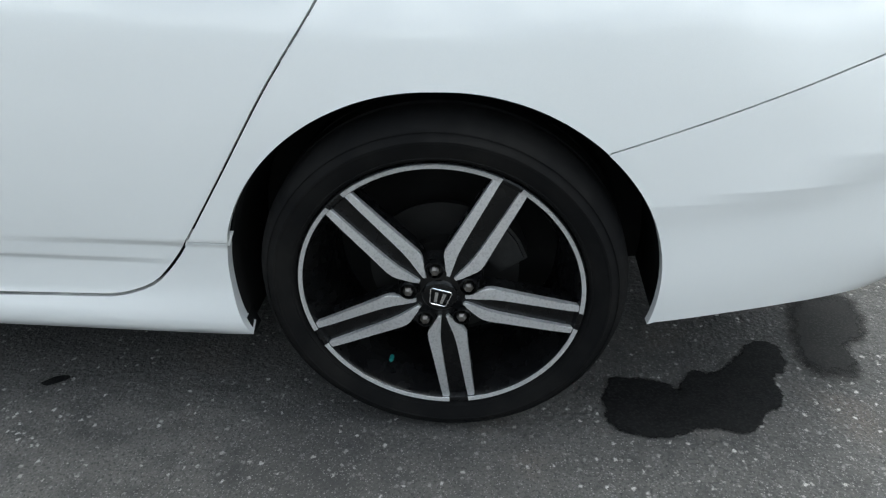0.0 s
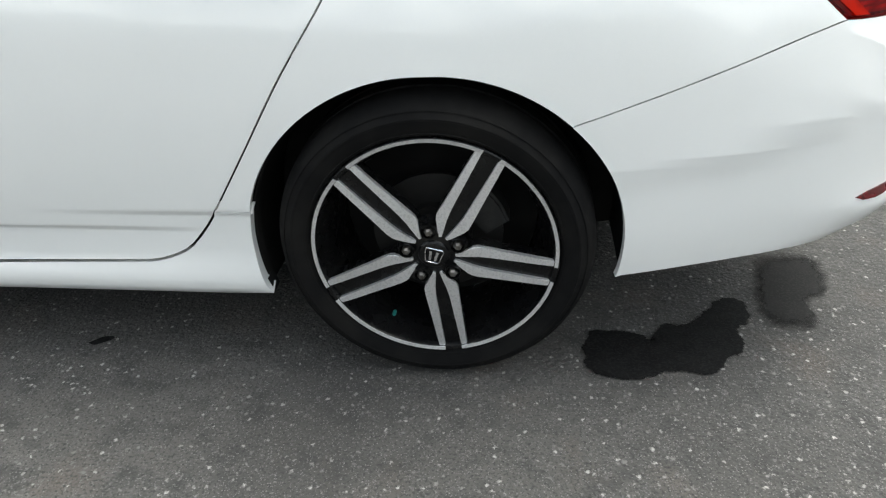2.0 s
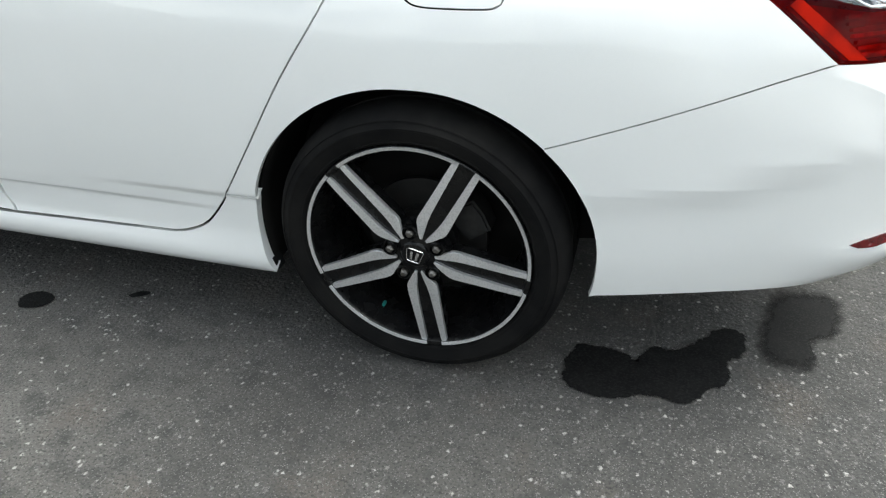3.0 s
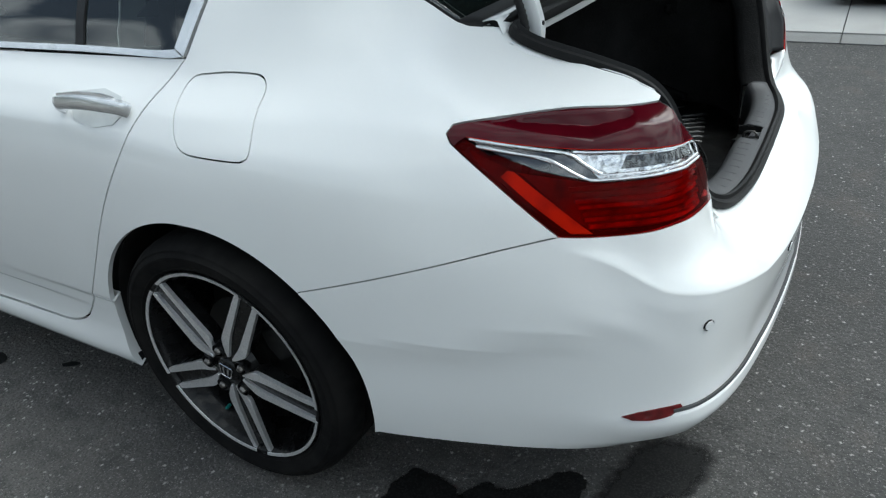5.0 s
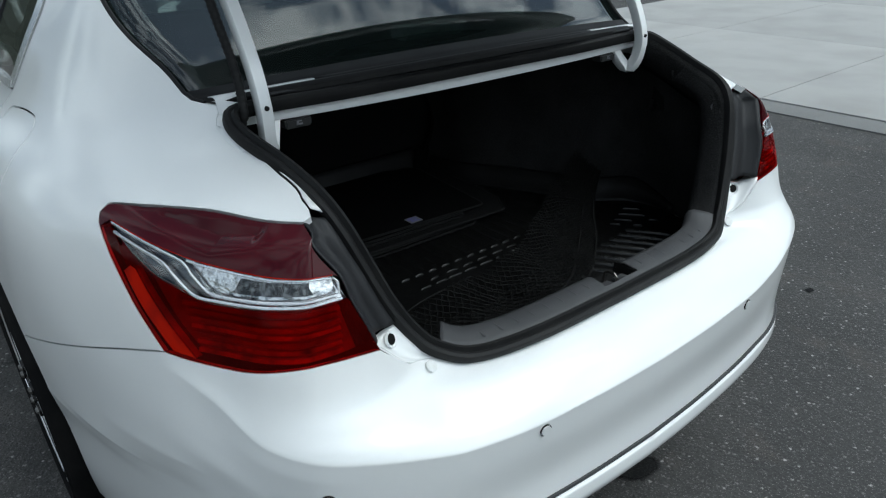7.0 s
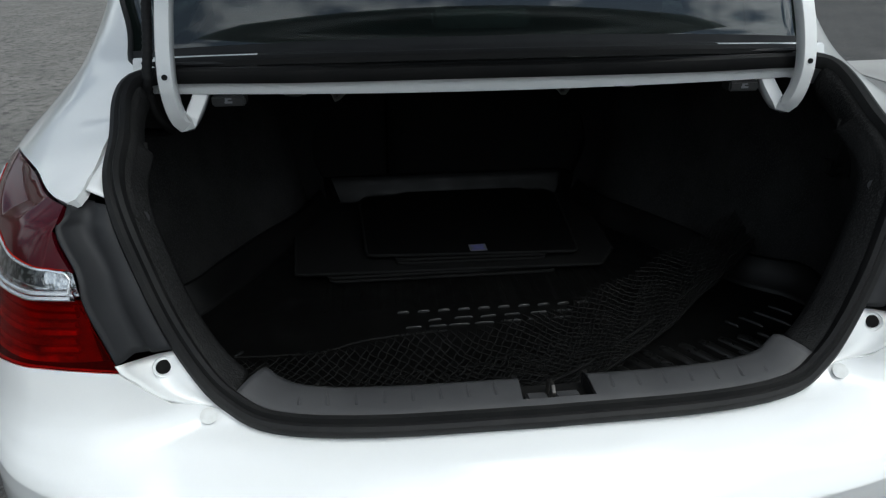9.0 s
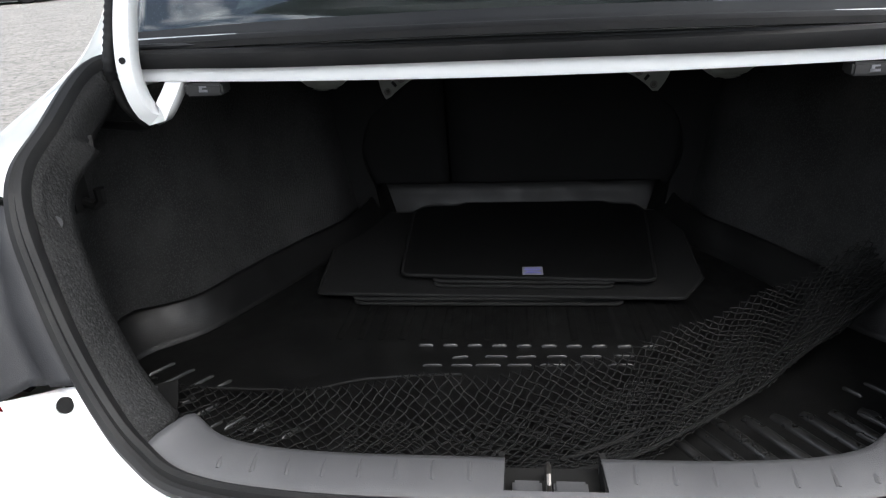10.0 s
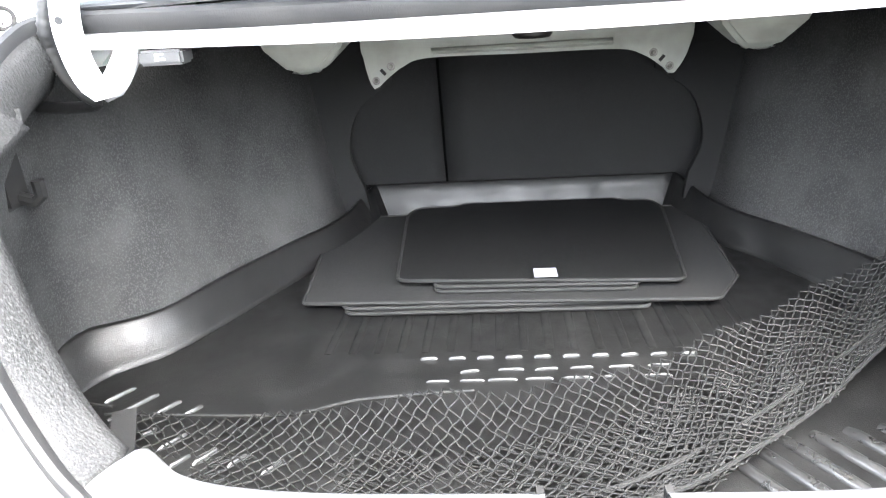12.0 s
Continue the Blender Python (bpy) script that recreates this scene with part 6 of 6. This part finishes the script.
for layer in (0, 1, 2):
    b = bmesh.new()
    pitch = (1.30, 1.5, 1.5)[layer]
    for way, slope in ((-1, 19.0 - 2 * layer), (1, 15.0 + 1.5 * layer)):
        k = -slope * 2
        while k < 90 + slope * 2:
            path, lean = [], rng.uniform(-0.25, 0.25)
            for i, v in enumerate(np.linspace(0, 1, 25)):
                # each cord zigzags from knot to knot
                u = k + lean + way * slope * (v - 0.5) + 0.13 * (1 if i % 2 else -1) + rng.uniform(-0.05, 0.05)
                if 0 <= u <= (89, 89, 52)[layer]:
                    p = net_at(u, v if layer == 0 else 0.22 + 0.75 * v)
                    path.append((p[0], p[1], p[2] + -0.009 * layer + 0.006 * math.sin(u * 0.45 + 4 * v + 2 * layer)))
            if len(path) > 2:
                sweep(b, path, round_shape(0.0012, 5), up=(0.1, 0.05, 1))
            k += pitch
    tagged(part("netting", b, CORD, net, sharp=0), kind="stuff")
for line, r in ((NET_FRONT[:36], 0.0022), (NET_REAR, 0.0026), (np.array([net_at(u, 0.72) for u in range(30, 90)]), 0.0028)):
    b = bmesh.new()
    sweep(b, line, round_shape(r, 6), up=(0.1, 0.05, 1))
    part("edge_cord", b, CORD, net, "thicker elastic edge cord")
b = bmesh.new()
sweep(b, [(0.668, -0.514, 0.600), (0.70, -0.502, 0.590), (0.745, -0.490, 0.568)], [(-0.014, -0.001), (0.014, -0.001), (0.014, 0.001), (-0.014, 0.001)], up=(0.2, 0.1, 1))
part("strap", b, material("strap_webbing", (0.006, 0.006, 0.006), 0.9, specular=0.15, grain=(0.012, 0.012, 0.012), grain_scale=900, bump=0.5, bump_scale=900), net, "black webbing strap")
b = bmesh.new()
sweep(b, [(0.62, -0.640, 0.592), (0.63, -0.62, 0.590), (0.642, -0.545, 0.588)], round_shape(0.0025, 6), up=(0, 0, 1))
part("edge_cord", b, CORD, net)
for piece in net.children:
    piece.location = -net.location

# ---- hooks and trim clips ----
for side in (-1, 1):
    hook = thing("bag_hook", "small black plastic bag hook on the boot side", "hook", 0.586, side * 0.627, 0.872, group="bag hooks")
    b = bmesh.new()
    bmesh.ops.create_cube(b, size=1.0, matrix=pose(0.004, side * 0.004, 0) @ Matrix.Diagonal((0.046, 0.016, 0.068, 1)))
    bmesh.ops.bevel(b, geom=b.edges[:], offset=0.005, segments=2, affect="EDGES")
    part("plate", b, WELL, hook)
    b = bmesh.new()
    sweep(b, [(0.0, 0, -0.022), (0.0, -side * 0.020, -0.028), (0.0, -side * 0.030, -0.020), (0.0, -side * 0.030, -0.002)], round_shape(0.008), up=(1, 0, 0))
    part("hook_arm", b, WELL, hook)
    for p in ((0.8775, 0.4375, 0.727), (0.822, 0.5035, 0.910)):
        b = bmesh.new()
        lathe(b, [(0.0, -0.0032), (0.005, -0.0028), (0.0078, -0.0006), (0.0080, 0.006), (0.0, 0.006)], 20)
        part("trim_clip", b, TRIM, car, "round grey trim clip").matrix_basis = look((p[0], side * p[1], p[2]), (p[0] - 0.5, side * (p[1] + 0.55), p[2] - 0.3)) @ pose(0, 0, 0, 90)

# ---- bumper details ----
for s, z in ((s_at(0.988), 0.576), (s_at(1.0705), 0.573)):
    for side in (-1, 1):
        p, n = skin([s], [z], 0.0)
        p, n = Vector(p[0] * (1, -side, 1)), Vector(n[0] * (1, -side, 1))
        m = look(p, p - n) @ pose(0, 0, 0, 90)
        b = bmesh.new()
        lathe(b, [(0.0, -0.0010), (0.0085, -0.0008), (0.0092, 0.0), (0.0092, 0.004), (0.0, 0.004)], 28)
        sensor = part("parking_sensor", b, PAINT, car, "round white parking sensor")
        sensor.matrix_basis = m
        b = bmesh.new()
        lathe(b, [(0.0092, 0.002), (0.0095, -0.0004), (0.0112, -0.0004), (0.0114, 0.002)], 28)
        part("sensor_ring", b, RUBBER, sensor)
REFLECTOR_RED = material("red_reflex", (0.12, 0.006, 0.008), 0.12, coat=0.5, stain=(0.08, 0.004, 0.005), stain_scale=60)
for side in (-1, 1):
    panel("rear_reflector", [(0.893, 0.3935), (0.925, 0.402), (0.965, 0.4065), (1.005, 0.4075), (1.01, 0.398), (0.985, 0.389), (0.945, 0.3845), (0.912, 0.386)], REFLECTOR_RED, car, side, gap=0.0, depth=0.01, proud=0.0025, label="slim dark red reflector")
# dark inlay in the groove round the bumper
for side in (-1, 1):
    b = bmesh.new()
    sweep(b, [Vector(skin([s], [0.3965], 0.0030)[0][0] * (1, -side, 1)) for s in np.linspace(0.99, S_END, 60)], round_shape(0.0042, 6))
    part("bumper_groove", b, material("groove_grey", (0.030, 0.031, 0.034), 0.5, stain=(0.02, 0.021, 0.023), stain_scale=25), car)

# ---- stains on the asphalt ----
WET = material("wet_dark_stain", (0.005, 0.005, 0.0052), 0.7, specular=0.1, stain=(0.009, 0.009, 0.009), stain_scale=30, grain=(0.014, 0.014, 0.014), grain_scale=170, bump=0.5, bump_scale=220)
DAMP = material("drying_stain", (0.009, 0.009, 0.0092), 0.8, specular=0.15, stain=(0.014, 0.0137, 0.0135), stain_scale=14, grain=(0.024, 0.0235, 0.023), grain_scale=190, bump=0.5, bump_scale=220)


def soaking(m, low, high):
    """Lets a stain fade raggedly into the dry asphalt at its rim."""
    n, l = m.node_tree.nodes, m.node_tree.links
    soak, place, t, r, add = (n.new("ShaderNode" + k) for k in ("Attribute", "TexCoord", "TexNoise", "MapRange", "Math"))
    soak.attribute_name = "soak"
    t.inputs["Scale"].default_value, t.inputs["Detail"].default_value, t.inputs["Roughness"].default_value = 20.0, 8.0, 0.74
    l.new(place.outputs["Object"], t.inputs["Vector"])
    l.new(soak.outputs["Fac"], add.inputs[0])
    l.new(t.outputs["Fac"], add.inputs[1])
    r.inputs["From Min"].default_value, r.inputs["From Max"].default_value = low, high
    l.new(add.outputs["Value"], r.inputs["Value"])
    l.new(r.outputs["Result"], n["Principled BSDF"].inputs["Alpha"])


soaking(WET, 0.93, 1.05)
soaking(DAMP, 0.72, 1.15)


def stain(outline, mat, z, label, fade=0.0):
    pts = spline(list(outline) + [outline[0]], 120)[:-1]
    size = 0.5 * min(np.ptp(pts[:, 0]), np.ptp(pts[:, 1]))
    b = bmesh.new()
    layer = b.verts.layers.float.new("soak")
    rims = []
    for d, soak in ((-0.20 * size, 0.0), (0.09 * size, 1.0)):
        ring_pts = pts + (pts.mean(0) - pts) * fade if fade and soak else shrunk(pts, d)
        rims.append([b.verts.new((x, y, z)) for x, y in ring_pts])
        for v in rims[-1]:
            v[layer] = soak
    n = len(pts)
    for i in range(n):
        b.faces.new((rims[0][i], rims[0][(i + 1) % n], rims[1][(i + 1) % n], rims[1][i]))
    b.faces.new(rims[1])
    bmesh.ops.triangulate(b, faces=b.faces[:])
    return tagged(part("stain", b, mat, None), label, "stain", "stains on the asphalt", "structure")


stain([(0.339, -0.790), (0.364, -0.732), (0.404, -0.726), (0.465, -0.735), (0.500, -0.755), (0.535, -0.700), (0.600, -0.692), (0.650, -0.640), (0.690, -0.590), (0.725, -0.572), (0.748, -0.600), (0.741, -0.655), (0.705, -0.690), (0.700, -0.770), (0.655, -0.800), (0.619, -0.853), (0.517, -0.855), (0.424, -0.886), (0.350, -0.862)], WET, 0.004, "dark wet drip stain on the asphalt")
stain([(0.790, -0.570), (0.840, -0.380), (0.950, -0.320), (1.015, -0.370), (0.985, -0.510), (0.905, -0.590), (0.905, -0.680), (0.865, -0.705), (0.800, -0.700), (0.780, -0.640)], DAMP, 0.004, "half-dried dark drip stain on the asphalt", 0.55)
stain([(-0.905, -0.832), (-0.885, -0.838), (-0.855, -0.818), (-0.852, -0.805), (-0.880, -0.808)], WET, 0.004, "small dark oil spot on the asphalt")
stain([(-1.200, -0.925), (-1.170, -0.955), (-1.115, -0.940), (-1.105, -0.900), (-1.150, -0.880), (-1.190, -0.895)], WET, 0.004, "dark oil spot on the asphalt")
stain([(0.870, 0.190), (0.925, 0.240), (0.930, 0.330), (0.890, 0.350), (0.850, 0.270)], DAMP, 0.004, "half-dried dark drip stain on the asphalt", 0.55)
stain([(0.715, 1.535), (0.735, 1.530), (0.740, 1.555), (0.722, 1.560)], WET, 0.004, "small dark spot on the asphalt")

# ---- parked cars, far off ----
def parked_car(label, x, y, turn, wheel=0.32):
    other = thing("parked_car", label, "car", x, y, 0, group="parked cars")
    other.rotation_euler[2] = radians(turn)
    b = bmesh.new()
    prof = [(0.0, 0.16), (0.02, 0.60), (0.10, 0.74), (1.0, 0.88), (1.45, 1.05), (2.2, 1.45), (3.4, 1.45), (4.1, 1.05), (4.5, 0.95), (4.55, 0.5), (4.5, 0.16)]
    prism(b, prof, 0.0, 1.8)
    bmesh.ops.bevel(b, geom=b.edges[:], offset=0.09, segments=4, affect="EDGES")
    part("body", b, PAINT, other)
    b = bmesh.new()
    prism(b, [(0.07, 0.09), (0.03, 0.22), (4.5, 0.22), (4.46, 0.09)], 0.04, 1.76)
    bmesh.ops.bevel(b, geom=[e for e in b.edges if abs(e.verts[0].co.z - e.verts[1].co.z) > 0.05], offset=0.03, segments=3, affect="EDGES")
    part("lower_trim", b, RUBBER, other)
    for y0, y1 in ((-0.006, 0.04), (1.76, 1.806)):
        b = bmesh.new()
        prism(b, [(1.62, 1.02), (2.25, 1.37), (3.35, 1.37), (3.95, 1.02)], y0, y1)
        part("side_window", b, GLOSS_BLACK, other)
    for wx in (0.85, 3.6):
        for wy, out in ((0.06, -1), (1.74, 1)):
            b = bmesh.new()
            lathe(b, [(0.20, -0.10), (0.22, -0.11), (0.30, -0.105), (0.32, -0.08), (0.32, 0.08), (0.30, 0.105), (0.0, 0.10)], 40)
            tyre = part("tyre", b, TYRE, other)
            tyre.matrix_basis = pose(wx, wy, wheel, 0, 0, 0 if out < 0 else 180) @ Matrix.Scale(wheel / 0.32, 4)
            b = bmesh.new()
            lathe(b, [(0.0, -0.075), (0.05, -0.085), (0.07, -0.08), (0.19, -0.07), (0.205, -0.095), (0.205, -0.06), (0.0, -0.05)], 40)
            rim = part("rim", b, MACHINED, tyre)
            for k in range(7):
                b = bmesh.new()
                prism(b, [spoke_point(2 * math.pi * k / 7, u, v) for u, v in ((0.09, -0.010), (0.165, -0.028), (0.165, 0.028), (0.09, 0.010))], -0.0835, -0.075)
                part("rim_gap", b, GLOSS_BLACK, tyre)
    b = bmesh.new()
    bmesh.ops.create_cube(b, size=1.0, matrix=pose(-0.004, 0.9, 0.36) @ Matrix.Diagonal((0.03, 1.3, 0.16, 1)))
    bmesh.ops.bevel(b, geom=b.edges[:], offset=0.012, segments=2, affect="EDGES")
    part("grille", b, RUBBER, other)
    return other


parked_car("white parked car seen from its front corner", 0.80, 4.93, 0)
parked_car("white parked car with silver alloy wheels far across the lot", -20.3 - 0.6 * 0.85 + 0.0, -15.1 + 0.8 * 0.85, -53 + 0.0, 0.36)
